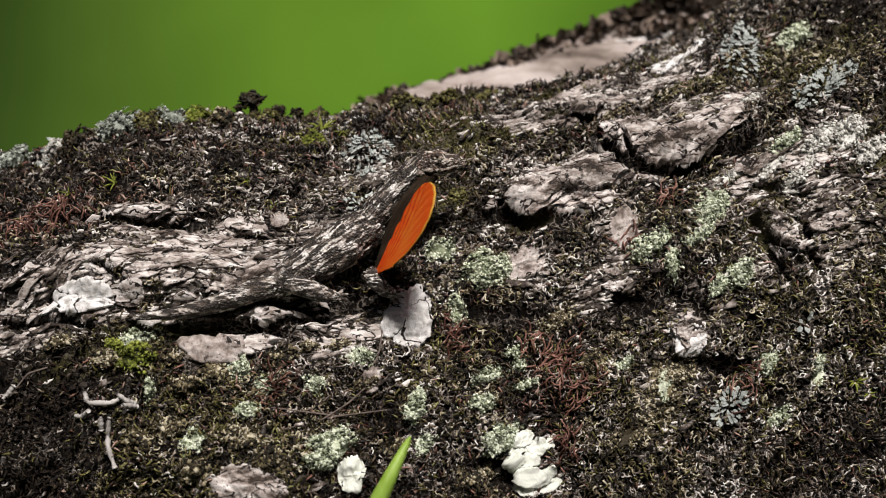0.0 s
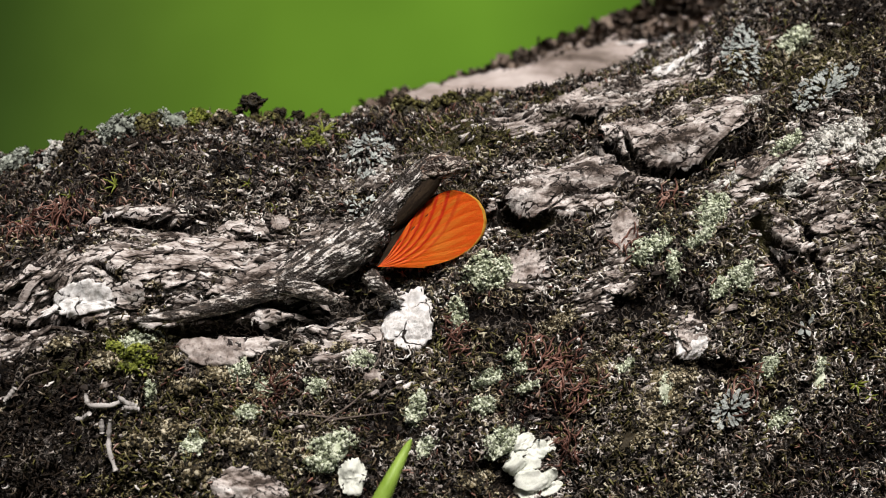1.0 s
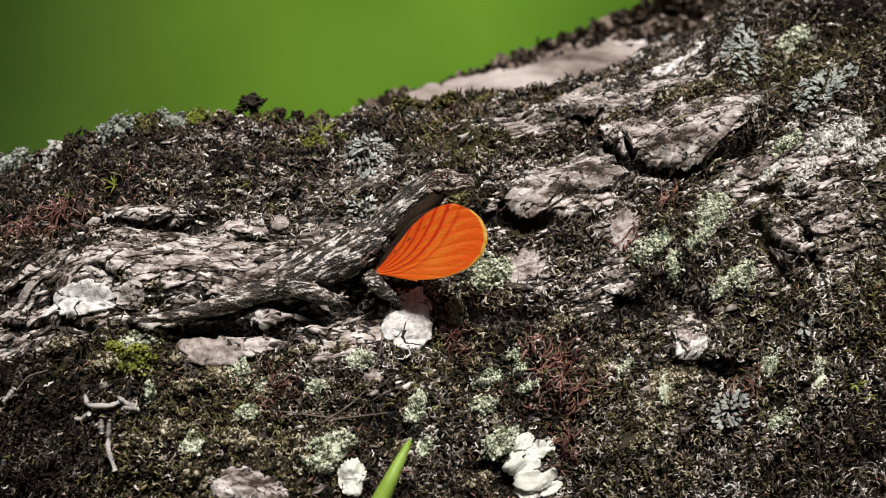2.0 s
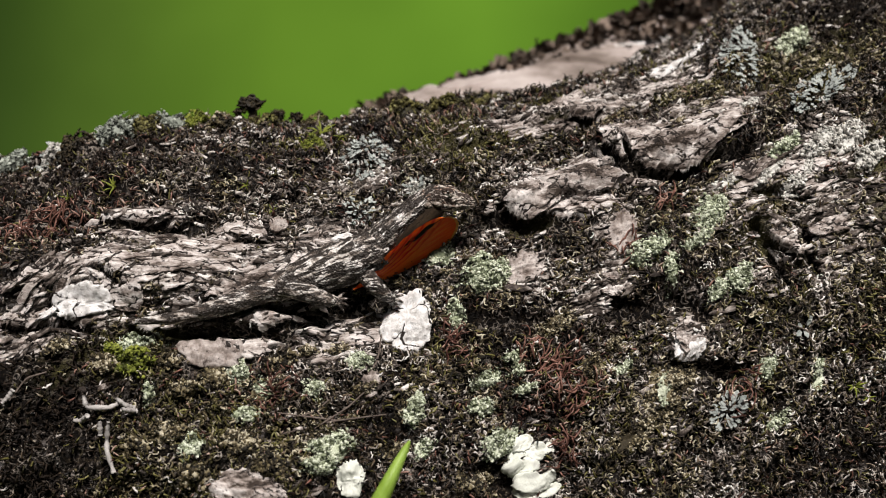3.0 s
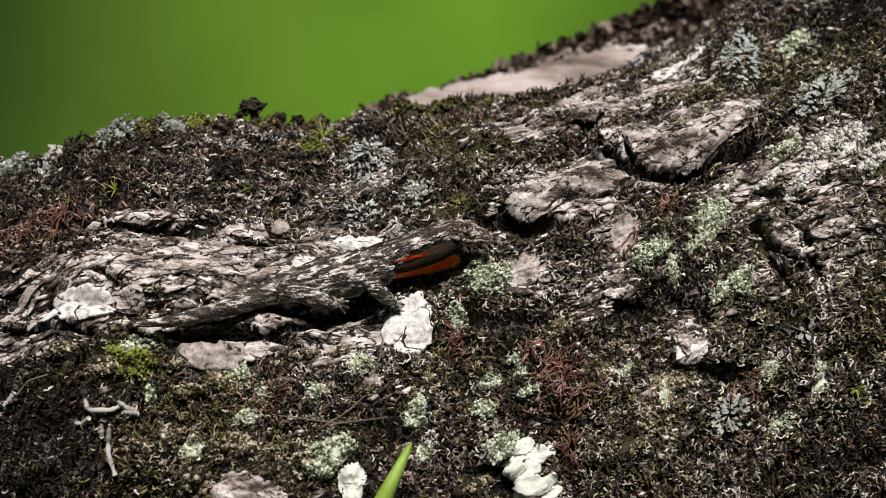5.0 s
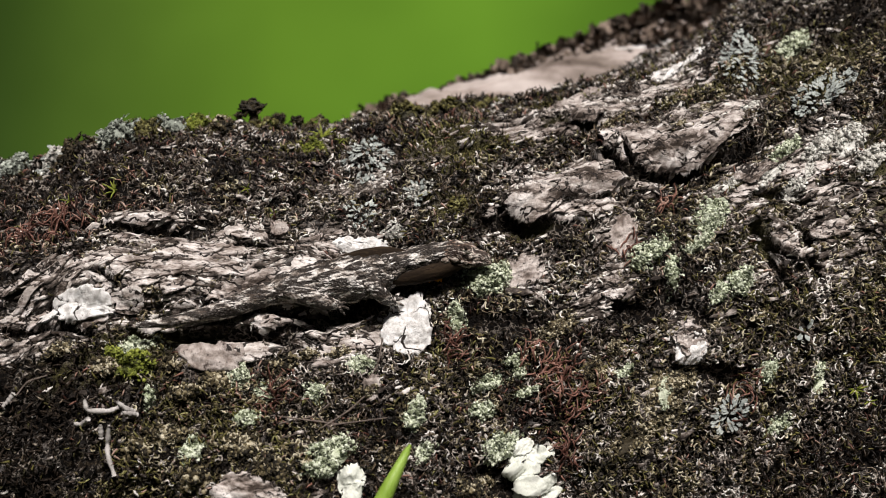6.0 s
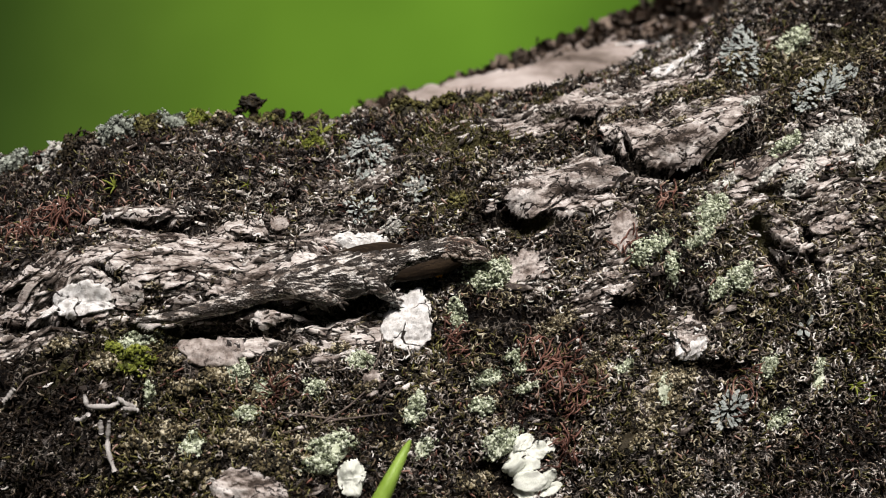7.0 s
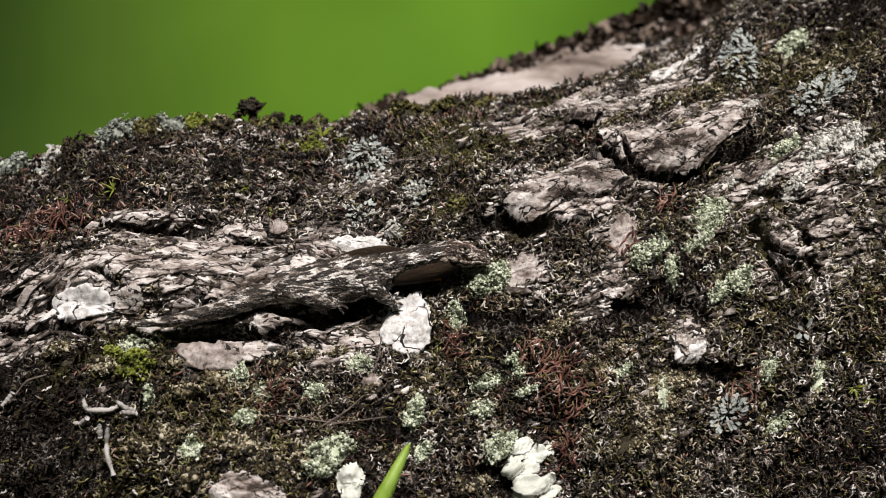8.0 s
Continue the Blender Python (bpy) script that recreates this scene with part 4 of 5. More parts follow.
def leafy(u, v, spread_u, spread_v, count, half, material, label, seed, lean=0.05, lift=0.001):
    """A rosette of overlapping lobes, each one a part."""
    broad = 0.5 if material is M_blue else 1.0
    r = np.random.default_rng(seed)
    p0, x, y, n = (w[0] for w in trunk_frame(np.array([u]), np.array([v])))
    root = tagged(base_empty("leafy_lichen", p0), label, "lichen", "leafy lichens")
    k = np.arange(count)
    f = np.sqrt((k + 0.5) / count)
    ang = k * 2.399 + r.uniform(-0.4, 0.4, count)
    du, dv = f * np.cos(ang) * spread_u, f * np.sin(ang) * spread_v
    p, x, y, n = trunk_frame(u + du, v + np.degrees(dv / 0.13))
    out = np.arctan2(dv, du) + r.uniform(-0.5, 0.5, count)
    for k in range(count):
        one = slice(k, k + 1)
        pts, faces = scatter(p[one] + n[one] * lift * (2 - f[k]), x[one], y[one], n[one], [lobe(1, r.uniform(0.9, 1.3) * broad, seed * 50 + k)], np.array([half * r.uniform(0.7, 1.25)]), out[one],
                             np.array([-lean + r.uniform(-0.1, 0.1)]), r)
        mesh_object("lobe", pts, faces, material, root)


def broad_lichen(lobes, label, seed):
    """A flat leafy lichen of broad scalloped lobes that overlap, each one a part: along, round, half length, half breadth (mm)."""
    root = tagged(base_empty("leafy_lichen", trunk_point(np.array([lobes[0][0]]), np.array([lobes[0][1]]))[0]), label, "lichen", "leafy lichens")
    for k, (u, v, hu, hv) in enumerate(lobes):
        pts, faces = draped(u, v, hu / 1000, hv / 1000, 0.3 * math.sin(seed + 2 * k), 0.0013 + 0.0004 * (len(lobes) - k), seed * 9 + k, 0.26, 0.0, 9, 56, 0.0002, 0.0003)
        mesh_object("lobe", pts, faces, M_leafy, root)


broad_lichen(((0.0252, 16.7, 4.3, 2.2), (0.0294, 15.5, 4.0, 2.2), (0.0233, 15.7, 2.9, 1.7), (0.0336, 15.4, 2.2, 1.4)), "pale mint leafy lichen with flat scalloped lobes", 41)
broad_lichen(((0.0224, 14.5, 3.2, 1.7), (0.0266, 14.4, 3.9, 2.2), (0.0247, 13.2, 3.2, 1.6)), "pale mint leafy lichen with flat scalloped lobes", 42)
broad_lichen(((0.0285, 12.2, 4.3, 2.2), (0.0327, 12.4, 2.9, 1.5), (0.0336, 10.9, 4.0, 1.7), (0.0261, 11.4, 3.6, 1.7)), "pale mint leafy lichen with flat scalloped lobes", 43)
leafy(-0.0267, 64.2, 0.0077, 0.0095, 130, 0.0011, M_blue, "blue grey lichen rosette of narrow lobes", 14, 0.22)
leafy(0.1107, 59.9, 0.0071, 0.0166, 170, 0.0011, M_blue, "bluish lichen rosette with feathery lobes", 15, 0.22)
leafy(0.1354, 44.7, 0.0122, 0.0057, 190, 0.0011, M_blue, "bluish lichen rosette with feathery lobes", 16, 0.22)
leafy(-0.0092, 53.5, 0.0040, 0.0025, 20, 0.0010, M_blue, "small whitish lichen lobes beside dark moss", 20, 0.22)
leafy(-0.0285, 51.0, 0.0045, 0.0055, 70, 0.0009, M_blue, "grey lichen lobes on dark bark", 21, 0.22)
leafy(0.0915, 11.4, 0.0047, 0.0033, 70, 0.0010, M_blue, "whitish frilled lichen on dark moss", 22, 0.22)
leafy(0.1186, 15.7, 0.0017, 0.0014, 5, 0.0016, M_blue, "three-lobed pale lichen scrap", 23, 0.6)
leafy(-0.1412, 80.7, 0.0080, 0.0030, 26, 0.0015, M_blue, "whitish lichen lobes on a dark ledge", 24)
leafy(-0.1184, 79.1, 0.0060, 0.0025, 30, 0.0012, M_blue, "mint grey lichen scales along the crest", 25, 0.4)


def taken(u, s):
    """Where plates, crusts and cushions already lie."""
    hit = np.zeros(len(u), bool)
    for cu, cv, hu, hv, turn in TAKEN:
        du, ds = u - cu, s - np.radians(cv) * 0.13
        a, b = du * math.cos(turn) + ds * math.sin(turn), -du * math.sin(turn) + ds * math.cos(turn)
        hit |= np.hypot(a / hu, b / hv) < 0.92
    return hit | (hollows(u, s) > 0.0016)


def bark_scales():
    """Loose flat scales of bark along the grain, on the bare stretches; the largest are parts of the trunk."""
    u, v = places(60000, -9, 96)
    s = np.radians(v) * 0.13
    keep = (rng.random(len(u)) < areas(u, s, BARE, 0.35) * (0.25 + layered(u * 90, s * 200, 71, 2)) + 0.03) & (~taken(u, s) | (rng.random(len(u)) < 0.22)) & (hollows(u, s) < 0.0016)
    u, v = u[keep], v[keep]
    grain = rng.normal(0, 0.22, len(u)) - 0.5 * np.clip((u - 0.02) / 0.1, 0, 1) * rng.random(len(u))
    stuff("bark_scales", "loose grey bark scales along the grain", "bark", u[300:], v[300:], SCALES, (0.0005, 0.0015), (-0.35, 0.35), M_scale, 0.0004, grain[300:])
    p, x, y, n = trunk_frame(u[:300], v[:300])
    for k in range(300):
        pts, faces = scatter(p[k:k + 1] + n[k:k + 1] * 0.0006, x[k:k + 1], y[k:k + 1], n[k:k + 1], SCALES[k % 5:k % 5 + 1], rng.uniform(0.0011, 0.0022, 1), grain[k:k + 1], rng.uniform(-0.25, 0.25, 1), rng)
        mesh_object("bark_scale", pts, faces, M_scale, trunk)


# mats of small frilled grey lichen
LACE = ((-0.0597, 55.4, 0.011, 0.006), (-0.0420, 52.6, 0.012, 0.006), (-0.0269, 58.1, 0.012, 0.008), (-0.0154, 50.9, 0.010, 0.007), (-0.0335, 48.3, 0.010, 0.005), (-0.0694, 48.5, 0.010, 0.005), (-0.0860, 50.7, 0.009, 0.005), (-0.0134, 57.5, 0.010, 0.006),
        (0.0148, 44.0, 0.014, 0.006), (0.0406, 36.4, 0.014, 0.008), (0.0476, 31.7, 0.012, 0.008), (0.0684, 25.5, 0.012, 0.008), (0.0904, 31.6, 0.014, 0.010), (0.1058, 25.4, 0.012, 0.010))
LACE_B = ((0.1205, 11.6, 0.014, 0.014), (0.1016, 16.9, 0.012, 0.010), (0.0368, 32.5, 0.014, 0.006), (0.0009, 40.1, 0.010, 0.008), (-0.0030, 36.2, 0.008, 0.008), (-0.0412, 30.6, 0.014, 0.008), (0.0916, 10.6, 0.010, 0.010), (0.0615, 21.3, 0.010, 0.008),
          (-0.0902, 68.2, 0.012, 0.006), (-0.0231, 31.2, 0.010, 0.008), (0.1302, 17.5, 0.012, 0.010), (0.0499, 15.9, 0.010, 0.010), (0.0858, 16.8, 0.010, 0.008))
# deep dark moss with little else, its near-black also standing for corner shade
SHADED_MOSS = ((-0.1234, 23.9, 0.027, 0.014), (-0.1290, 32.8, 0.020, 0.008),
             (-0.1449, 80.6, 0.015, 0.005), (-0.1126, 70.0, 0.018, 0.005), (0.1569, 58.0, 0.019, 0.023), (0.0107, 47.1, 0.012, 0.002), (-0.0416, 37.1, 0.009, 0.002),
             (0.1564, 57.4, 0.03, 0.02), (-0.1304, 27.7, 0.036, 0.050), (-0.1380, 17.5, 0.032, 0.026), (-0.1385, 70.0, 0.05, 0.012), (0.0487, 28.6, 0.03, 0.012))


def covers():
    """Moss and small lichen, denser where the bark is not bare."""
    u, v = places(104000, -9, 96)
    s = np.radians(v) * 0.13
    bare, red, olive = areas(u, s, BARE), areas(u, s, RED_MOSS), areas(u, s, OLIVE_MOSS)
    patch = layered(u * 70, s * 90, 77, 3)
    keep = (rng.random(len(u)) > bare * 1.15) & (rng.random(len(u)) < 0.25 + 1.4 * np.clip(patch - 0.25, 0, 1)) & ~taken(u, s) & (rng.random(len(u)) > 0.6 * areas(u, s, LACE + LACE_B))
    u, v, red, olive, s = u[keep], v[keep], red[keep], olive[keep], s[keep]
    r = rng.random(len(u))
    is_red, is_olive = r < red * 0.85 + 0.10, (r > 1 - olive * 0.75 - 0.14)
    deep = rng.random(len(u)) < 0.9 * areas(u, s, SHADED_MOSS)
    is_red, is_olive = is_red & ~deep, is_olive & ~deep
    plain = ~is_red & ~is_olive & ~deep
    # moss blackened beyond its own brown, so the shade is in its colour
    stuff("shaded_moss_mat", "dark moss mat coloured nearly black for shade low on the trunk", "moss", u[deep], v[deep], CURLS, (0.0007, 0.0017), (-0.7, 0.7), M_mat)
    stuff("dark_moss", "dark brown curled moss covering the trunk", "moss", u[plain], v[plain], CURLS, (0.0007, 0.0017), (-0.7, 0.7), M_moss)
    stuff("red_moss", "reddish brown liverwort curls on the trunk", "moss", u[is_red], v[is_red], CURLS, (0.0007, 0.0018), (-0.7, 0.7), M_red)
    stuff("olive_moss", "olive green moss tufts on the trunk", "moss", u[is_olive], v[is_olive], CURLS, (0.0007, 0.0016), (-0.7, 0.7), M_olive)
    u, v = places(82000, -9, 96)
    s = np.radians(v) * 0.13
    bare = areas(u, s, BARE)
    patch = layered(u * 55 + 5, s * 75, 93, 3)
    keep = (rng.random(len(u)) < 0.02 + 4.2 * np.clip(patch - 0.50, 0, 1) * (1 - 0.7 * areas(u, s, OLIVE_MOSS)) + 0.10 * bare + 0.75 * areas(u, s, LACE + LACE_B)) & ~taken(u, s) & (rng.random(len(u)) > 0.95 * areas(u, s, SHADED_MOSS))
    stuff("grey_lichen", "small grey and whitish lichen scales on bark and moss", "lichen", u[keep], v[keep], FRILLS, (0.00045, 0.00125), (-0.55, 0.55), M_flake, 0.0006)
    u, v = places(60000, -9, 60)
    s = np.radians(v) * 0.13
    keep = (rng.random(len(u)) < 4.5 * np.clip(layered(u * 95, s * 115, 113, 3) - 0.5, 0, 1) + 0.012 + 0.5 * areas(u, s, OLIVE_MOSS)) & ~taken(u, s) & (rng.random(len(u)) > 0.95 * areas(u, s, SHADED_MOSS))
    stuff("crumb_lichen", "tan and greenish crumbs of lichen between moss", "lichen", u[keep], v[keep], FRILLS, (0.00045, 0.00115), (-0.6, 0.6), M_tan, 0.0007)


covers()
bark_scales()


# ---- sprigs, nubs, stalks, roots, grass ----
def sprig(u, v, size, count, material, label, seed):
    """A star of pointed moss leaves."""
    r = np.random.default_rng(seed)
    p0 = trunk_point(np.array([u]), np.array([v]))[0]
    root = tagged(base_empty("moss_sprig", p0), label, "moss", "bright moss sprigs")
    p, x, y, n = trunk_frame(np.array([u]), np.array([v]))
    for k in range(count):
        shape = curl_shape(r.uniform(0.1, 0.4), 3.4, 0.42, 0.0, 0.5)
        pts, faces = scatter(p, x, y, n, [shape], np.array([size * r.uniform(0.7, 1.2)]), np.array([k * 6.283 / count + r.uniform(-0.4, 0.4)]), np.array([r.uniform(0.0, 0.5)]), r)
        mesh_object("leaf", pts, faces, material, root)


for k, (u, v, size, count) in enumerate(((-0.1126, 58.1, 1.3, 7), (-0.1288, 60.0, 1.1, 6), (-0.0451, 75.1, 1.7, 8), (-0.0370, 68.6, 1.0, 6), (0.1360, 6.2, 1.3, 8), (0.1410, 3.9, 1.0, 7),
                                         (-0.0682, 57.5, 0.9, 5), (-0.0895, 81.7, 1.3, 9), (-0.0837, 84.4, 1.3, 9), (-0.0933, 80.9, 1.1, 8), (-0.0578, 51.4, 0.9, 6))):
    sprig(u, v, size / 1000, count, M_lime, "yellow-green star of moss leaves", 900 + k)


def tube_points(path, radii, sides=7):
    """A bent round stem through the points of path."""
    path = np.asarray(path, float)
    t = np.gradient(path, axis=0)
    t /= np.linalg.norm(t, axis=1, keepdims=True)
    side = np.cross(t, [0.3, 0.5, 0.8])
    side /= np.linalg.norm(side, axis=1, keepdims=True)
    up = np.cross(t, side)
    a = np.linspace(0, 2 * np.pi, sides, endpoint=False)
    pts = path[:, None] + (side[:, None] * np.cos(a)[None, :, None] + up[:, None] * np.sin(a)[None, :, None]) * np.asarray(radii)[:, None, None]
    n = len(path)
    q = [(i * sides + j, (i + 1) * sides + j, (i + 1) * sides + (j + 1) % sides, i * sides + (j + 1) % sides) for i in range(n - 1) for j in range(sides)]
    pts = np.concatenate([pts.reshape(-1, 3), path[:1], path[-1:]])
    tris = [(n * sides, (j + 1) % sides, j) for j in range(sides)] + [(n * sides + 1, (n - 1) * sides + j, (n - 1) * sides + (j + 1) % sides) for j in range(sides)]
    return pts, [np.array(q), np.array(tris)]


def bend(points, count=12):
    """A smooth line through a few points."""
    points = np.asarray(points, float)
    k = np.linspace(0, len(points) - 1, count)
    out = np.stack([np.interp(k, range(len(points)), points[:, c]) for c in range(3)], -1)
    for _ in range(2):
        out[1:-1] = (out[:-2] + 2 * out[1:-1] + out[2:]) / 4
    return out


def nub(u, v, tall, wide, seed):
    """A dark stalked liverwort head that stands up over the crest."""
    r = np.random.default_rng(seed)
    p, x, y, n = (w[0] for w in trunk_frame(np.array([u]), np.array([v])))
    up = np.array([0, 0, 1.0])
    root = tagged(base_empty("liverwort", p), "dark brown liverwort head standing over the crest", "moss", "liverworts on the crest")
    pts, f = tube_points(bend([p - up * 0.001, p + up * tall * 0.5 + [0.0008, 0, 0], p + up * tall]), np.linspace(wide * 0.5, wide * 0.3, 12))
    mesh_object("stem", pts, f, M_nub, root)
    k = 70
    d = r.normal(size=(k, 3))
    d /= np.linalg.norm(d, axis=1, keepdims=True)
    q = p + up * tall + d * [wide, wide * 0.7, wide * 0.6] * r.uniform(0.4, 1, (k, 1))
    ex, ey, ez = (np.broadcast_to(np.array(w, float), (k, 3)) for w in ((1, 0, 0), (0, 1, 0), (0, 0, 1)))
    pts, f = scatter(q, ex, ey, ez, FLAKES, wide * r.uniform(0.4, 0.75, k), r.uniform(0, 6.3, k), r.uniform(-1.2, 1.2, k), r)
    mesh_object("head", pts, f, M_nub, root)


nub(-0.0717, 80.3, 0.0065, 0.0042, 1)
nub(-0.0648, 94.8, 0.0032, 0.0026, 2)
nub(-0.0551, 80.5, 0.0028, 0.0022, 3)
nub(-0.0767, 81.2, 0.0030, 0.0018, 4)
nub(-0.0161, 80.5, 0.0020, 0.0030, 5)


def limb_clump(k, size, turn, seed):
    """A dark tuft of moss on the limb, at an angle up its near side."""
    r = np.random.default_rng(seed)
    rad, a = 0.030 + 0.012 * k, radians(turn)
    c = np.array((-0.075 + 0.36 * k - 0.33 * rad * math.sin(a), 0.125 + 0.09 * k - rad * math.cos(a), 0.0175 + 0.107 * k + 0.02 * k * k + 0.95 * rad * math.sin(a)))
    n = 90
    d = r.normal(size=(n, 3)) * [1.7, 0.7, 0.5]
    d[:, 2] += 0.30 * d[:, 0]
    q = c + d * size * 0.5
    ex, ey, ez = (np.broadcast_to(np.array(w, float), (n, 3)) for w in ((1, 0, 0), (0, 1, 0), (0, 0, 1)))
    pts, f = scatter(q, ex, ey, ez, RUFFLES, size * r.uniform(0.2, 0.5, n), r.uniform(0, 6.3, n), r.uniform(-1.2, 1.2, n), r)
    tagged(mesh_object("moss_clump", pts, f, M_brown), "brown moss tuft on the pale limb", "moss", "moss tufts on the limb")


for k, (place_, size, turn) in enumerate(((0.155, 6.5, 84), (0.18, 6.0, 80), (0.205, 4.0, 84), (0.255, 5.0, 84), (0.275, 4.0, 88), (0.30, 5.0, 78), (0.325, 8.0, 76), (0.345, 5.0, 84), (0.37, 5.0, 80), (0.395, 7.0, 78), (0.42, 7.0, 80),
                                          (0.445, 7.5, 74), (0.47, 9.0, 76), (0.49, 8.0, 66), (0.515, 9.0, 70), (0.54, 9.0, 66), (0.565, 9.0, 60), (0.47, 5.0, 50), (0.50, 6.0, 44), (0.53, 6.0, 36), (0.56, 7.0, 46), (0.59, 9.0, 52), (0.62, 9.0, 44), (0.60, 8.0, 66),
                                          (0.385, 4.0, 56), (0.425, 4.5, 58), (0.34, 4.0, 62), (0.555, 5.0, 26), (0.59, 6.0, 24))):
    limb_clump(place_, size / 1000, turn, 1500 + k)


def stalk(name, label, category, material, ends, radius, lift, group):
    """A thin thing over the trunk through trunk coordinates."""
    pts = []
    for k, (u, v) in enumerate(ends):
        p, x, y, n = (w[0] for w in trunk_frame(np.array([u]), np.array([v])))
        pts.append(p + n * lift)
    path = bend(pts, 6 * len(pts))
    pts, f = tube_points(path, radius * (0.4 + 1.2 * layered(np.linspace(0, 9, len(path)), np.zeros(len(path)), 3)))
    tagged(mesh_object(name, pts, f, material), label, category, group)


for ends in (((-0.1117, 27.1), (-0.1103, 25.7), (-0.1042, 25.4), (-0.1019, 25.9)), ((-0.1150, 24.4), (-0.1122, 24.6), (-0.1098, 24.9)), ((-0.1061, 24.1), (-0.1061, 23.0)), ((-0.1042, 23.9), (-0.1038, 21.9), (-0.1033, 20.5), (-0.1014, 18.4)), ((-0.1024, 26.6), (-0.1000, 25.7), (-0.0982, 25.6)), ((-0.1005, 24.9), (-0.0977, 25.1)), ((-0.1374, 30.9), (-0.1355, 31.7), (-0.1341, 32.1))):
    stalk("lichen_stalk", "pale grey forked lichen stalk over dark moss", "lichen", M_stalk, ends, 0.00078, 0.003, "lichen stalks")
for ends in (((-0.0401, 22.5), (-0.0300, 24.6), (-0.0215, 26.7)), ((-0.0516, 22.2), (-0.0350, 23.1), (-0.0169, 22.7)), ((-0.0262, 26.3), (-0.0208, 29.5), (-0.0196, 33.3)), ((-0.0547, 24.3), (-0.0401, 23.7), (-0.0265, 22.6)),
             ((-0.1350, 30.8), (-0.1304, 32.5), (-0.1242, 31.7)), ((0.1116, 17.5), (0.1190, 15.1), (0.1201, 13.5)), ((0.0263, 22.5), (0.0317, 23.4), (0.0406, 23.4)), ((0.0314, 21.3), (0.0387, 21.6), (0.0503, 19.9)),
             ((-0.0431, 26.1), (-0.0381, 23.7), (-0.0331, 21.6)), ((-0.0335, 26.0), (-0.0404, 24.4), (-0.0516, 23.7))):
    stalk("root_hair", "thin dark rootlet trailing over moss", "rootlet", M_string, ends, 0.00028, 0.0016, "rootlets")
def tuft(u, v, reach, count, seed):
    """Reddish liverwort strands that hang and curl from one root."""
    r = np.random.default_rng(seed)
    p0 = trunk_point(np.array([u]), np.array([v]))[0]
    root = tagged(base_empty("liverwort_tuft", p0), "reddish brown liverwort strands curling over the trunk", "moss", "liverwort tufts")
    cu, cv = u + r.normal(0, reach * 0.6, count), v + np.degrees(r.normal(0, reach * 0.6, count) / 0.13)
    a, lines = r.uniform(0, 6.3, count), []
    for q in range(5):
        p, x, y, n = trunk_frame(cu, cv)
        lines.append(p + n * (0.0006 + 0.0022 * math.sin(math.pi * q / 4) + r.uniform(0, 0.0006, (count, 1))))
        a = a + r.uniform(-0.8, 0.8, count)
        cu, cv = cu + 0.0011 * np.cos(a), cv + np.degrees(0.0011 * np.sin(a) / 0.13)
    for k in range(count):
        pts, f = tube_points(bend([line[k] for line in lines], 12), np.linspace(0.00034, 0.00018, 12), 5)
        mesh_object("strand", pts, f, M_red, root)


for k, (u, v, reach, count) in enumerate(((0.0036, 30.3, 3.5, 22), (0.0387, 22.7, 5.0, 30), (0.0452, 20.3, 4.0, 20), (0.0348, 24.8, 3.5, 16), (0.0757, 40.1, 3.0, 14), (-0.0551, 27.4, 3.5, 18),
                                          (0.0398, 15.1, 3.5, 22), (-0.1312, 56.3, 4.5, 24), (-0.1420, 57.8, 4.5, 24), (0.0618, 35.9, 3.0, 12), (0.0283, 26.7, 3.5, 14), (0.0974, 13.4, 4.0, 16))):
    tuft(u, v, reach / 1000, count, 1200 + k)


def grass_blade(path, wide, label):
    """A folded blade: a keel and two flanks with thickness."""
    path = bend(path, 14)
    n = len(path)
    w = wide * np.minimum(1, 0.35 + 1.4 * (1 - np.linspace(0, 1, n))) * np.where(np.arange(n) == n - 1, 0.35, 1)
    t = np.gradient(path, axis=0)
    t /= np.linalg.norm(t, axis=1, keepdims=True)
    side = np.cross(t, [0, -1.0, 0])
    side /= np.linalg.norm(side, axis=1, keepdims=True)
    out = np.cross(side, t)
    sec = ((-1, 0.25), (0, -0.1), (1, 0.25), (0, -0.28))
    pts = np.concatenate([[path[i] + side[i] * a * w[i] + out[i] * b * w[i] for a, b in sec] for i in range(n)])
    q = [(i * 4 + j, (i + 1) * 4 + j, (i + 1) * 4 + (j + 1) % 4, i * 4 + (j + 1) % 4) for i in range(n - 1) for j in range(4)]
    tagged(mesh_object("grass_blade", pts, [np.array(q + [(0, 1, 2, 3), (n * 4 - 1, n * 4 - 2, n * 4 - 3, n * 4 - 4)])], M_grass), label, "grass", "grass blades")


grass_blade([(-0.034, -0.060, -0.115), (-0.0235, -0.055, -0.083), (-0.0155, -0.052, -0.067), (-0.0098, -0.045, -0.0565)], 0.0026, "bright green grass blade leaning over the mossy trunk")
grass_blade([(-0.096, -0.060, -0.125), (-0.094, -0.058, -0.095), (-0.0925, -0.055, -0.0775)], 0.0040, "short bright green grass tip before the trunk")

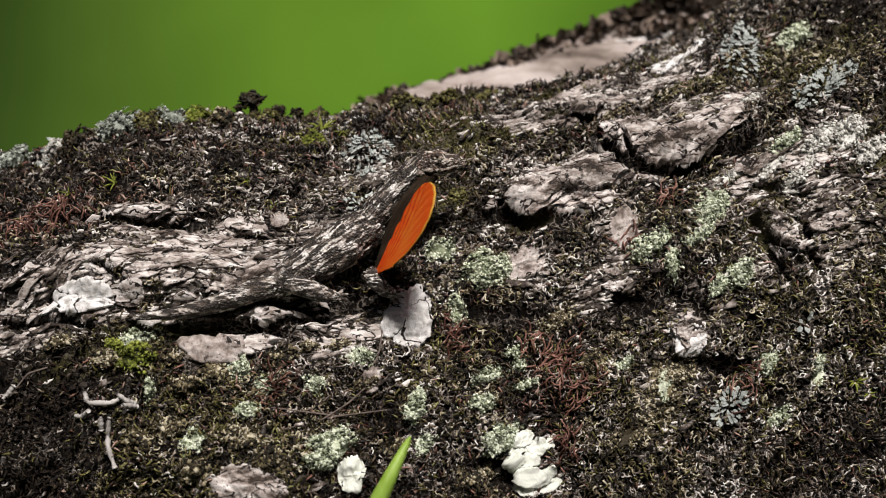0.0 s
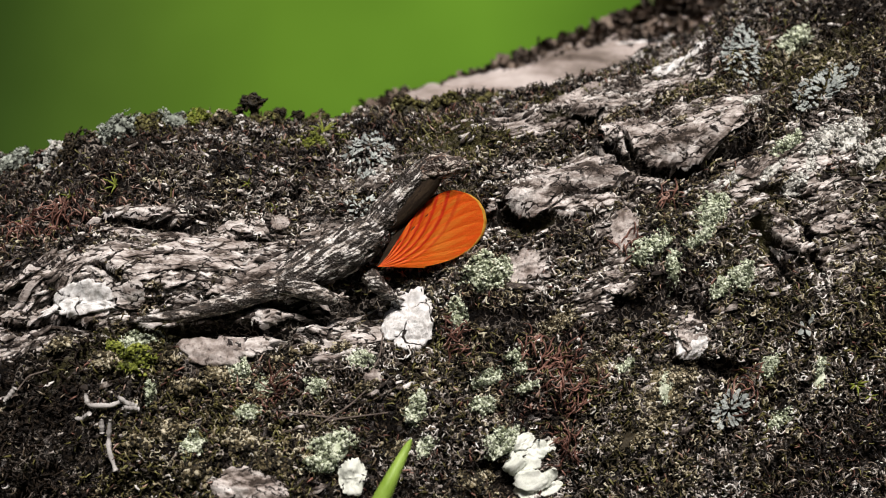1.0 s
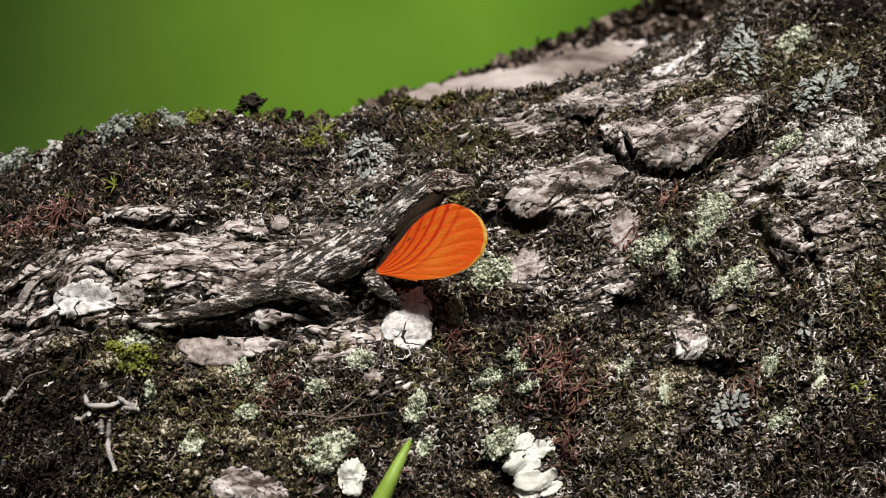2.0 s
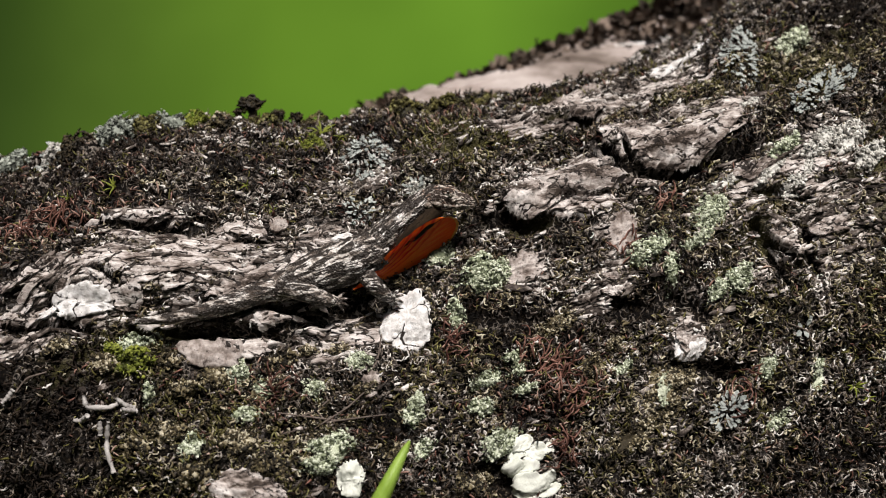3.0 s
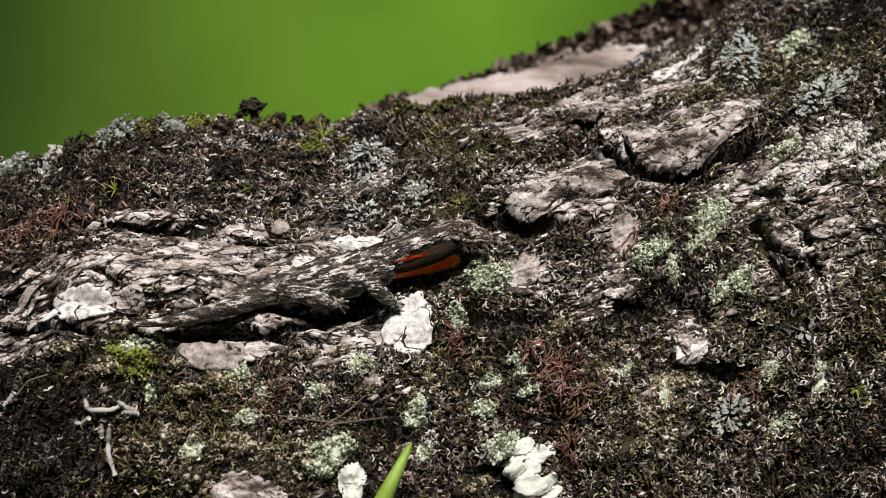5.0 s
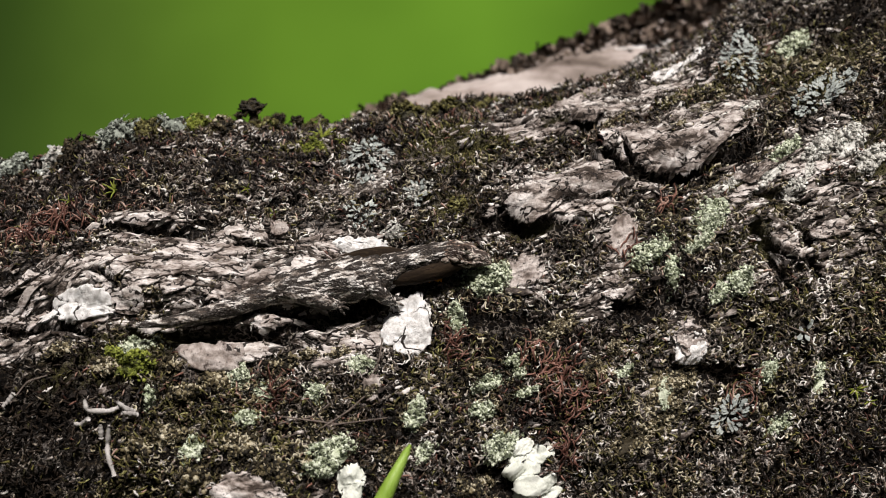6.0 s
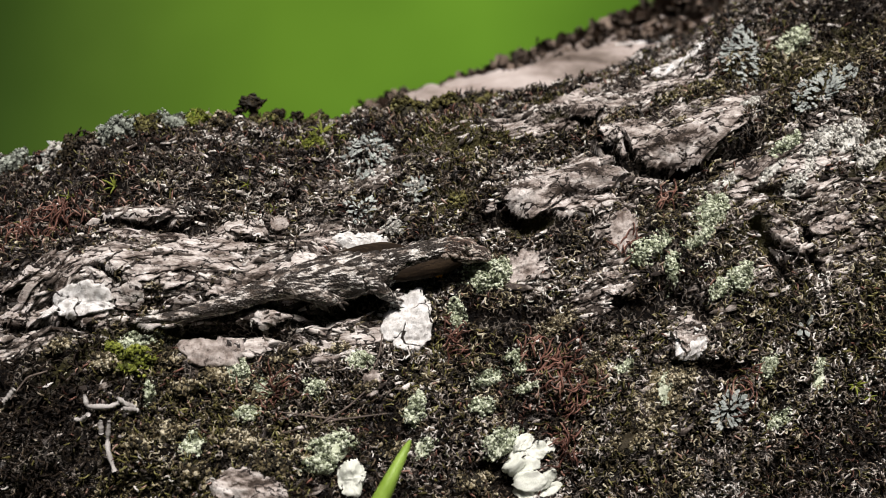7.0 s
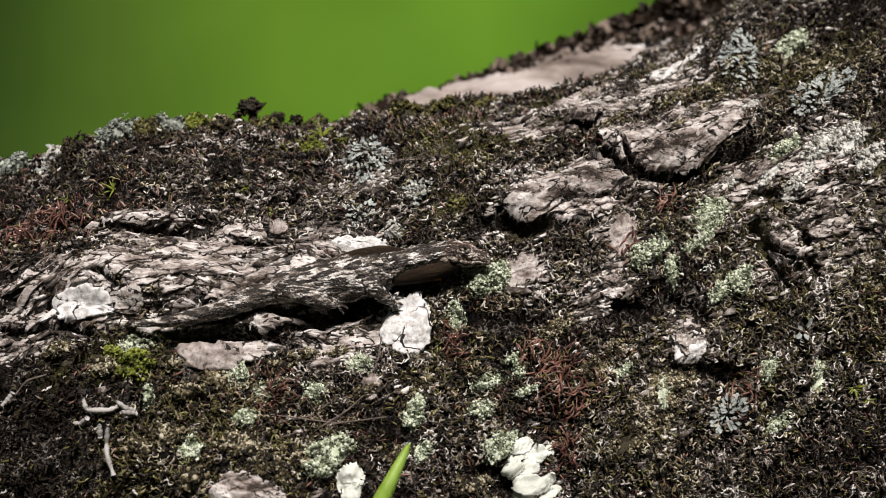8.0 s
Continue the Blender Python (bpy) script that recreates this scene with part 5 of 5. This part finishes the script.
# ---- lizard ----
def lizard_material(name, stops, scale, dark, relief=0.8):
    """Scaly mottled skin: patches like bark and lichen, dark streaks along the body, fine scales in relief."""
    m, nt, bsdf, add, link = node_mat(name)
    vec = add("ShaderNodeTexCoord").outputs["Object"]
    r = ramp_node(nt, stops)
    link(noise_node(nt, vec, scale, 5, 0.6, (0.6, 1, 1.2)), r.inputs[0])
    streak = ramp_node(nt, [(0.460, (0, 0, 0)), (0.490, (1, 1, 1))])
    link(noise_node(nt, vec, scale * 2.2, 6, 0.7, (0.22, 1, 1.2)), streak.inputs[0])
    col = mix_node(nt, streak.outputs[0], r.outputs[0], dark)
    vo = add("ShaderNodeTexVoronoi")
    vo.inputs["Scale"].default_value = 1300
    link(vec, vo.inputs["Vector"])
    col = mix_node(nt, 0.35, col, mix_node(nt, vo.outputs["Distance"], (1.25, 1.2, 1.15), (0.30, 0.28, 0.26)), "MULTIPLY")
    link(col, bsdf.inputs["Base Color"])
    bsdf.inputs["Roughness"].default_value = 0.6
    bp = add("ShaderNodeBump")
    bp.invert = True
    bp.inputs["Strength"].default_value, bp.inputs["Distance"].default_value = relief, 0.0007
    link(vo.outputs["Distance"], bp.inputs["Height"])
    link(bp.outputs[0], bsdf.inputs["Normal"])
    return m


M_skin = lizard_material("lizard_skin", [(0.40, (0.07, 0.052, 0.040)), (0.46, (0.34, 0.295, 0.26)), (0.53, (0.70, 0.665, 0.63)), (0.60, (0.86, 0.84, 0.82))], 300, (0.022, 0.016, 0.012))
M_face = lizard_material("lizard_face", [(0.38, (0.08, 0.045, 0.032)), (0.46, (0.30, 0.20, 0.15)), (0.54, (0.72, 0.66, 0.60))], 330, (0.04, 0.025, 0.018))
M_throat = lizard_material("lizard_throat", [(0.3, (0.020, 0.013, 0.008)), (0.7, (0.05, 0.034, 0.020))], 300, (0.02, 0.013, 0.008), 0.15)
M_throat.node_tree.nodes["Principled BSDF"].inputs["Roughness"].default_value = 0.85
M_throat.node_tree.nodes["Principled BSDF"].inputs["Specular IOR Level"].default_value = 0.15
M_scale_pale = lizard_material("pale_head_scale", [(0.35, (0.20, 0.16, 0.13)), (0.6, (0.58, 0.54, 0.49))], 500, (0.22, 0.18, 0.15))
M_eye = node_mat("lizard_eye")[0]
M_eye.node_tree.nodes["Principled BSDF"].inputs["Base Color"].default_value = (0.01, 0.007, 0.005, 1)
M_eye.node_tree.nodes["Principled BSDF"].inputs["Roughness"].default_value = 0.1


def dewlap_material():
    """Thin orange skin with darker red folds that curve out from the throat, letting light through."""
    m, nt, bsdf, add, link = node_mat("dewlap_skin")
    vec = add("ShaderNodeTexCoord").outputs["Object"]
    r = ramp_node(nt, [(0.36, (0.98, 0.15, 0.009)), (0.5, (1.0, 0.205, 0.013)), (0.64, (1.0, 0.31, 0.03))])
    link(noise_node(nt, vec, 260, 4, 0.5, (0.25, 1, 1.5)), r.inputs[0])
    fold = add("ShaderNodeUVMap")
    fold.uv_map = "folds"
    xyz = add("ShaderNodeSeparateXYZ")
    link(fold.outputs[0], xyz.inputs[0])
    wob = add("ShaderNodeMath")
    wob.operation = "MULTIPLY_ADD"
    link(noise_node(nt, vec, 220, 3, 0.5, (1, 1, 1)), wob.inputs[0])
    wob.inputs[1].default_value = 2.6
    link(xyz.outputs[0], wob.inputs[2])
    si = add("ShaderNodeMath")
    si.operation = "SINE"
    link(wob.outputs[0], si.inputs[0])
    stripe = ramp_node(nt, [(0.15, (0, 0, 0)), (0.95, (1, 1, 1))])
    link(si.outputs[0], stripe.inputs[0])
    amount = add("ShaderNodeMath")
    amount.operation = "MULTIPLY"
    link(stripe.outputs[0], amount.inputs[0])
    link(xyz.outputs[1], amount.inputs[1])
    col = mix_node(nt, amount.outputs[0], r.outputs[0], (0.82, 0.048, 0.006))
    link(col, bsdf.inputs["Base Color"])
    bsdf.inputs["Roughness"].default_value = 0.55
    bp = add("ShaderNodeBump")
    bp.inputs["Strength"].default_value, bp.inputs["Distance"].default_value = 0.6, 0.0004
    link(noise_node(nt, vec, 1400, 4, 0.6, (0.5, 1, 1)), bp.inputs["Height"])
    link(bp.outputs[0], bsdf.inputs["Normal"])
    tr, mx = add("ShaderNodeBsdfTranslucent"), add("ShaderNodeMixShader")
    link(col, tr.inputs[0]), link(bp.outputs[0], tr.inputs["Normal"])
    mx.inputs[0].default_value = 0.48
    link(bsdf.outputs[0], mx.inputs[1]), link(tr.outputs[0], mx.inputs[2])
    link(mx.outputs[0], nt.nodes["Material Output"].inputs[0])
    return m


M_gore = dewlap_material()
M_hem = grown("dewlap_hem", [(0.3, (0.80, 0.40, 0.04)), (0.7, (0.92, 0.58, 0.10))], 400, 0.5, 0.3, moving=True, island=False, through_light=0.4)


def loft(stations, sides=22, bumps=0.0, seed=1, power=1.0):
    """Closed skin through oval sections: x, y, z of the middle, half breadth, half height."""
    st = np.asarray(stations, float)
    k = np.linspace(0, len(st) - 1, 6 * (len(st) - 1) + 1)
    st = np.stack([np.interp(k, range(len(st)), st[:, c]) for c in range(5)], -1)
    for _ in range(3):
        st[1:-1] = (st[:-2] + 2 * st[1:-1] + st[2:]) / 4
    a = np.linspace(0, 2 * np.pi, sides, endpoint=False)
    ca, sa = np.cos(a), np.sin(a)
    I, J = np.meshgrid(np.arange(len(st)), np.arange(sides), indexing="ij")
    g = 1 + bumps * (layered(I * 0.55, np.abs(J - sides / 2) * 0.9, seed, 3) - 0.5)
    pts = np.stack([st[:, 0:1] + 0 * g, st[:, 1:2] + st[:, 3:4] * ca * g, st[:, 2:3] + st[:, 4:5] * np.sign(sa) * np.abs(sa) ** power * g], -1)
    n = len(st)
    q = [(i * sides + j, (i + 1) * sides + j, (i + 1) * sides + (j + 1) % sides, i * sides + (j + 1) % sides) for i in range(n - 1) for j in range(sides)]
    pts = np.concatenate([pts.reshape(-1, 3), st[:1, :3], st[-1:, :3]])
    tris = [(n * sides, (j + 1) % sides, j) for j in range(sides)] + [(n * sides + 1, (n - 1) * sides + j, (n - 1) * sides + (j + 1) % sides) for j in range(sides)]
    return pts, [np.array(q), np.array(tris)]


MM = 0.001
YAW = 7.0
HIP = np.array((-0.0516, -0.0180, -0.0105))
lizard = tagged(new("lizard"), "bark-coloured lizard clinging to the trunk, spreading an orange dewlap", "lizard")
lizard.empty_display_size = 0.01
lizard.matrix_world = Matrix.Translation(FRAME @ Vector(HIP)) @ FRAME @ pose(0, 0, 0, 0, 0, YAW)


def lizard_part(name, pts, faces, material, parent=None, label=""):
    """A part whose points are given about its own joint, in millimetres."""
    ob = mesh_object(name, np.asarray(pts) * MM, faces, material, centre=(0, 0, 0))
    ob.parent, ob.matrix_basis = parent or lizard, Matrix()
    return tagged(ob, label) if label else ob


body = lizard_part("body", *loft([(-6, 0, -0.5, 2.5, 2.0), (-2, 0, 0, 4.6, 4.4), (6, 0, 0.3, 5.6, 5.6), (16, 0, -0.2, 6.0, 7.2), (26, 0, -0.2, 5.8, 7.6), (32, 0, 0.0, 5.2, 6.6), (36, 0, 0.2, 4.0, 4.6), (38.5, 0, 0.3, 2.2, 2.6)], 40, 0.5, 3),
                   M_skin, label="grey mottled scaly flank")
tail = lizard_part("tail", *loft([(-46, -5.0, -11, 1.0, 0.9), (-34, -4.0, -10.0, 2.2, 2.0), (-24, -2.6, -7.8, 3.1, 2.9), (-14, -1.0, -4.6, 3.8, 3.6), (-6, -0.2, -1.6, 4.4, 4.0), (0, 0, 0, 4.6, 4.3), (3, 0, 0, 2.6, 2.4)], 24, 0.45, 5), M_skin)
neck = lizard_part("neck", *loft([(-6, 0, 0.8, 3.2, 3.6), (0, 0, 1.4, 4.8, 5.2), (8, 0, 1.9, 4.6, 4.3), (16, 0, 2.2, 4.5, 3.6), (22, 0, 2.4, 3.7, 2.9), (25, 0, 2.4, 2.2, 1.9)], 36, 0.55, 7), M_skin, label="neck with pale lichen-like blotches")
throat = lizard_part("throat", *loft([(-6, 0, -1.2, 1.8, 1.6), (0, 0, -1.8, 3.2, 3.2), (8, 0, -2.1, 3.7, 4.0), (16, 0, -2.1, 3.9, 4.2), (22, 0, -1.8, 3.4, 3.4), (26, 0, -1.4, 2.2, 1.9), (28.5, 0, -1.3, 1.0, 0.9)], 18, 0.08, 9), M_throat, label="smooth dark brown throat skin")
head = lizard_part("head", *loft([(-4, 0, 1.2, 2.8, 2.8), (0, 0, 1.8, 4.2, 3.7), (3.5, 0, 2.2, 4.6, 4.1), (6.8, 0, 1.6, 4.1, 3.6), (9.8, 0, 0.8, 3.4, 3.0), (12.3, 0, 0.2, 2.6, 2.4), (14.1, 0, -0.2, 1.6, 1.6), (14.7, 0, -0.3, 0.8, 0.8)], 28, 0.55, 11), M_face, label="brown head with pale cheek scales")
for side in (-1, 1):
    pts, f = loft([(2.6, side * 3.6, 3.2, 0.3, 0.5), (3.6, side * 3.9, 3.4, 1.2, 1.5), (5.2, side * 4.0, 3.3, 1.4, 1.7), (6.8, side * 3.7, 2.9, 1.1, 1.3), (7.8, side * 3.3, 2.6, 0.3, 0.4)], 14, 0.2, 13)
    brow = lizard_part("eyelid", pts, f, M_face, head, "ridged brown eyelid")
    pts, f = loft([(4.6, side * 5.0, 3.2, 0.15, 0.2), (4.9, side * 5.1, 3.2, 0.45, 0.6), (5.4, side * 5.1, 3.15, 0.45, 0.6), (5.7, side * 5.0, 3.1, 0.15, 0.2)], 12)
    lizard_part("eye", pts, f, M_eye, head, "small dark glossy eye")
pts, f = loft([(2, 0, -1.9, 3.2, 0.8), (6, 0, -2.0, 3.2, 1.1), (10.2, 0, -1.7, 2.5, 0.9), (13.6, 0, -1.4, 1.4, 0.6), (14.5, 0, -1.3, 0.5, 0.3)], 16, 0.4, 15)
jaw = lizard_part("lower_jaw", pts, f, M_face, head, "lower jaw edged with pale scales")
for k in range(9):
    a = k / 8
    pts, q4, t3 = grain_shape(20 + k, 0.18)
    side_y = -(3.6 - 2.0 * a ** 2)
    lizard_part("lip_scale", pts * [0.95, 0.5, 0.75] + [3.0 + 10.4 * a, side_y, -1.0 - 0.4 * math.sin(3 * a) + 0.25 * (k % 2)], [t3], M_scale_pale if k % 3 else M_face, head)
for k, (x0, y0, z0, size) in enumerate(((0.5, -4.0, 0.2, 1.0), (1.8, -4.3, -0.6, 0.9), (-1.2, -3.7, -0.8, 1.1), (7.2, -3.8, 0.4, 0.8), (9.0, -3.3, -0.1, 0.8), (3.2, -4.4, 0.6, 0.7), (-2.4, -3.2, 2.2, 1.0), (10.6, -2.8, 0.9, 0.7))):
    pts, q4, t3 = grain_shape(40 + k, 0.2)
    lizard_part("cheek_scale", pts * [size * 1.5, 0.3, size * 0.9] + [x0, y0, z0], [t3], M_scale_pale, head)


def limb_part(name, path, radii, label=""):
    pts, f = tube_points(bend(path, 14), np.interp(np.linspace(0, 1, 14), np.linspace(0, 1, len(radii)), radii), 12)
    return lizard_part(name, pts, f, M_skin, None, label)


limb_part("foreleg", [(27, -4.0, 3), (29.5, -5.8, 0), (32, -4.8, -2.5), (35, -1.5, -4)], [3.0, 2.8, 2.4, 1.8], "short scaly foreleg braced on the bark")
limb_part("foreleg", [(30, 4.0, 3), (31.5, 6.0, -1), (33, 7.5, -4), (35, 9.0, -6)], [2.3, 2.0, 1.6, 1.5])
limb_part("hind_leg", [(1, -3.2, 0), (8, -5.2, -2.2), (13, -5.0, -4.2), (17, -2.6, -5)], [3.2, 3.2, 2.7, 1.6], "folded hind leg pressed to the bark")
limb_part("hind_leg", [(1, 3.2, 0), (9, 7.0, -2.0), (17, 8.0, -3.0), (19, 9.0, -5)], [2.6, 2.6, 2.1, 1.5])
for x0, y0, z0 in ((35, -1.5, -4), (17, -2.6, -5), (35, 9.0, -6), (19, 9.0, -5)):
    for k in range(4):
        a = radians(-50 + 33 * k)
        limb_part("toe", [(x0, y0, z0), (x0 + 2.2 * math.cos(a), y0 + 0.3, z0 + 2.2 * math.sin(a)), (x0 + 4.2 * math.cos(a), y0 + 1.2, z0 + 4.0 * math.sin(a) - 0.3)], [0.75, 0.6, 0.3])

# the dewlap: a fan of skin gores that turn about its root at the chest, hung on a thin rod along the throat
GORES = (37.6, 40.4, 42.2, 42.8, 42.2, 40.0, 35.5, 28.0, 17.0)
STEP = 5.3
pts, f = tube_points(bend([(0, 0.3, 0), (10, 0.3, 1.0), (20, 0.3, 1.5), (30, 0.3, 1.0), (37, 0.3, 0.1)], 12), np.linspace(0.35, 0.25, 12), 8)
dewlap = lizard_part("dewlap", pts, f, M_throat, None, "thin orange throat fan with red folds and yellow rim")
pts, f = loft([(1, 0, 0.2, 0.3, 0.3), (8, 0, 1.6, 0.5, 1.5), (16, 0, 2.8, 0.7, 2.7), (24, 0, 3.2, 0.8, 3.0), (30, 0, 2.6, 0.6, 2.3), (34, 0, 1.4, 0.3, 1.0)], 14, 0.1, 17)
throat_web = lizard_part("throat_web", pts, f, M_throat, None, "dark stretched skin between throat and dewlap")
gores = []
for k in range(8):
    n, c = 26, 8
    rows_, folds = [], []
    for i in range(n + 1):
        for j in range(c + 1):
            f_ = i / (n - 1) * 0.975 if i < n else 1.0
            u_ = k + 1.3 * j / c
            lean = -STEP * u_ + 12.0 * max(0.0, 1 - u_ / 8) ** 1.3 * math.sin(math.pi * f_) ** 0.7
            rr = float(np.interp(u_, range(9), GORES)) * f_
            phase = (lean + 46 - 1.17 * rr) * 2 * math.pi / 8.5
            strength = min(1.0, max(0.0, (lean + 50 - 1.17 * rr) / 8))
            puff = 0.22 * math.sin(phase + 1.3) * strength * math.sin(math.pi * f_) + 0.1 * math.sin(math.pi * j / c)
            a = radians(lean + STEP * k)
            rows_.append((rr * math.cos(a), -puff - 0.04 * k, rr * math.sin(a)))
            folds.append((phase, strength))
    back = [(x, y + 0.2, z) for x, y, z in rows_]
    m, w = len(rows_), c + 1
    q = [(i * w + j, i * w + j + 1, (i + 1) * w + j + 1, (i + 1) * w + j) for i in range(n) for j in range(c)]
    q += [(m + t[3], m + t[2], m + t[1], m + t[0]) for t in q]
    q += [(n * w + j, n * w + j + 1, m + n * w + j + 1, m + n * w + j) for j in range(c)]
    gore = lizard_part("gore", rows_ + back, [np.array(q)], M_gore, dewlap)
    gore.data.materials.append(M_hem)
    layer = gore.data.uv_layers.new(name="folds")
    for loop in gore.data.loops:
        layer.data[loop.index].uv = folds[loop.vertex_index % m]
    for face in gore.data.polygons:
        if min((v_ % m) // w for v_ in face.vertices) >= n - 1:
            face.material_index = 1
    gores.append(gore)


# ---- what moves ----
def motions():
    """The lizard rears up and spreads its dewlap, then sinks back flat on the bark."""
    # seconds, lift of the body in degrees, place of the head's base ahead of and above the hip (mm), pitch of the head
    stance = [
        (0, 33, 45.2, 36.1, 14),
        (0.2, 33.5, 44.6, 38.4, 17),
        (0.4, 34.5, 44.1, 38.9, 19),
        (0.6, 34, 44.3, 38.7, 18),
        (0.8, 33.5, 44.5, 38.3, 15),
        (0.9, 31, 45.8, 36.2, 16),
        (1, 30, 46.2, 35.7, 17),
        (1.5, 29.5, 47.6, 34.6, 19),
        (1.7, 29, 47.8, 33.4, 16),
        (2.8, 21.5, 48.2, 26.9, 3),
        (3.5, 21.5, 48.4, 27.1, 1),
        (4.2, 21.5, 48.4, 27.0, 1),
        (4.3, 20, 50.4, 25.3, 1),
        (4.4, 17.5, 51.9, 23.2, 0),
        (4.5, 16.5, 53.2, 20.6, 0),
        (4.7, 15.5, 54.0, 18.9, 0),
        (5.8, 9, 53.6, 10.2, -2),
        (6.5, 9, 53.6, 10.0, -2),
        (8, 9, 53.6, 9.9, -2),
    ]
    # seconds, place of the dewlap's root (mm), pitch of its throat edge, sideways swing, how far the fan is spread, turn to the side
    fan = [
        (0, 28.8, 1.8, 51, -31, 1, -50),
        (0.1, 29.2, 6.4, 37, -25, 1, -50),
        (0.2, 29.3, 6.1, 42, -27, 1, -50),
        (0.3, 30.5, 6.4, 38.4, -3, 1, -50),
        (0.4, 31.5, 7.1, 45.7, -4, 1, -45),
        (0.5, 30.3, 6.1, 42.9, -4, 1, -46),
        (0.6, 30.7, 7.6, 49.9, -5, 1, -1),
        (0.7, 30.4, 6.2, 47.8, 0, 1, 20),
        (0.8, 31.5, 7.7, 49, -7, 1, -5),
        (0.9, 29.5, 5.6, 40.4, 6, 1, 20),
        (1, 30, 5.6, 41.8, 11, 1, 13),
        (1.1, 29.6, 5.9, 40.7, -1, 1, 2),
        (1.2, 29.2, 5.2, 42.8, 17, 1, 11),
        (1.3, 30.3, 5.8, 42, -17, 1, 0),
        (1.4, 30.1, 5.5, 39.4, -16, 1, -42),
        (1.5, 29.9, 5.5, 39, -18, 1, -42),
        (1.6, 29.2, 4.0, 41.6, -9, 1, 0),
        (1.7, 29.4, 4.7, 34.3, -21, 1, -42),
        (2.3, 26.0, 1.4, 37, 28, 0.94, -14),
        (2.8, 22.6, -1.1, 38.4, 58, 0.82, 0),
        (3.5, 22.6, -1.2, 38.8, 58, 0.82, 0),
        (4.2, 22.4, -1.3, 38.8, 58, 0.82, 0),
        (4.3, 22.0, -0.6, 33.8, 66, 0.6, 0),
        (4.4, 20.2, 0.9, 24.4, 75, 0.5, 0),
        (4.5, 18.6, 1.4, 19.2, 78, 0.44, 0),
        (4.7, 18.2, 1.7, 16.4, 76, 0.42, 0),
        (5.8, 9.0, 0.6, 9, 0, 0, 0),
        (8, 9.0, 0.6, 9, 0, 0, 0),
    ]
    body_rows, neck_rows, throat_rows, head_rows = [], [], [], []
    for t, lift, hx, hz, nod in stance:
        a = radians(lift)
        nx, nz = 33.5 * math.cos(a), 33.5 * math.sin(a)
        up = math.degrees(math.atan2(hz - nz, hx - nx))
        body_rows.append((t, pose(0, 0, 0, 0, -lift, 0)))
        gap = math.hypot(hx - nx, hz - nz)
        cx, cz = nx + (hx - nx) * (1 - 20.0 / gap), nz + (hz - nz) * (1 - 20.0 / gap)
        neck_rows.append((t, pose(cx * MM, 0, cz * MM, 0, -up, 0)))
        head_rows.append((t, pose(hx * MM, 0, hz * MM, 0, -nod, 0)))
    for part_, rows in ((body, body_rows), (neck, neck_rows), (throat, neck_rows), (head, head_rows)):
        walk(part_, rows)
    walk(dewlap, [(t, pose(px * MM, (-1.2 if t > 2.5 else -2.5) * min(1, spread * 3) * MM, pz * MM, 0, -edge, turn) @ pose(0, 0, 0, swing, 0, 0)) for t, px, pz, edge, swing, spread, turn in fan])
    walk(throat_web, [(t, pose(px * MM, -1.2 * MM, (pz + (6.5 if t > 4.25 else 4.5 if t > 2.5 else 0)) * MM, 0, -edge + (7 if t > 2.5 else 0), turn * 0.85)) for t, px, pz, edge, swing, spread, turn in fan])
    for k, gore in enumerate(gores):
        walk(gore, [(t, pose(0, 0, 0, 0, STEP * k * spread, 0)) for t, px, pz, edge, swing, spread, turn in fan])


motions()
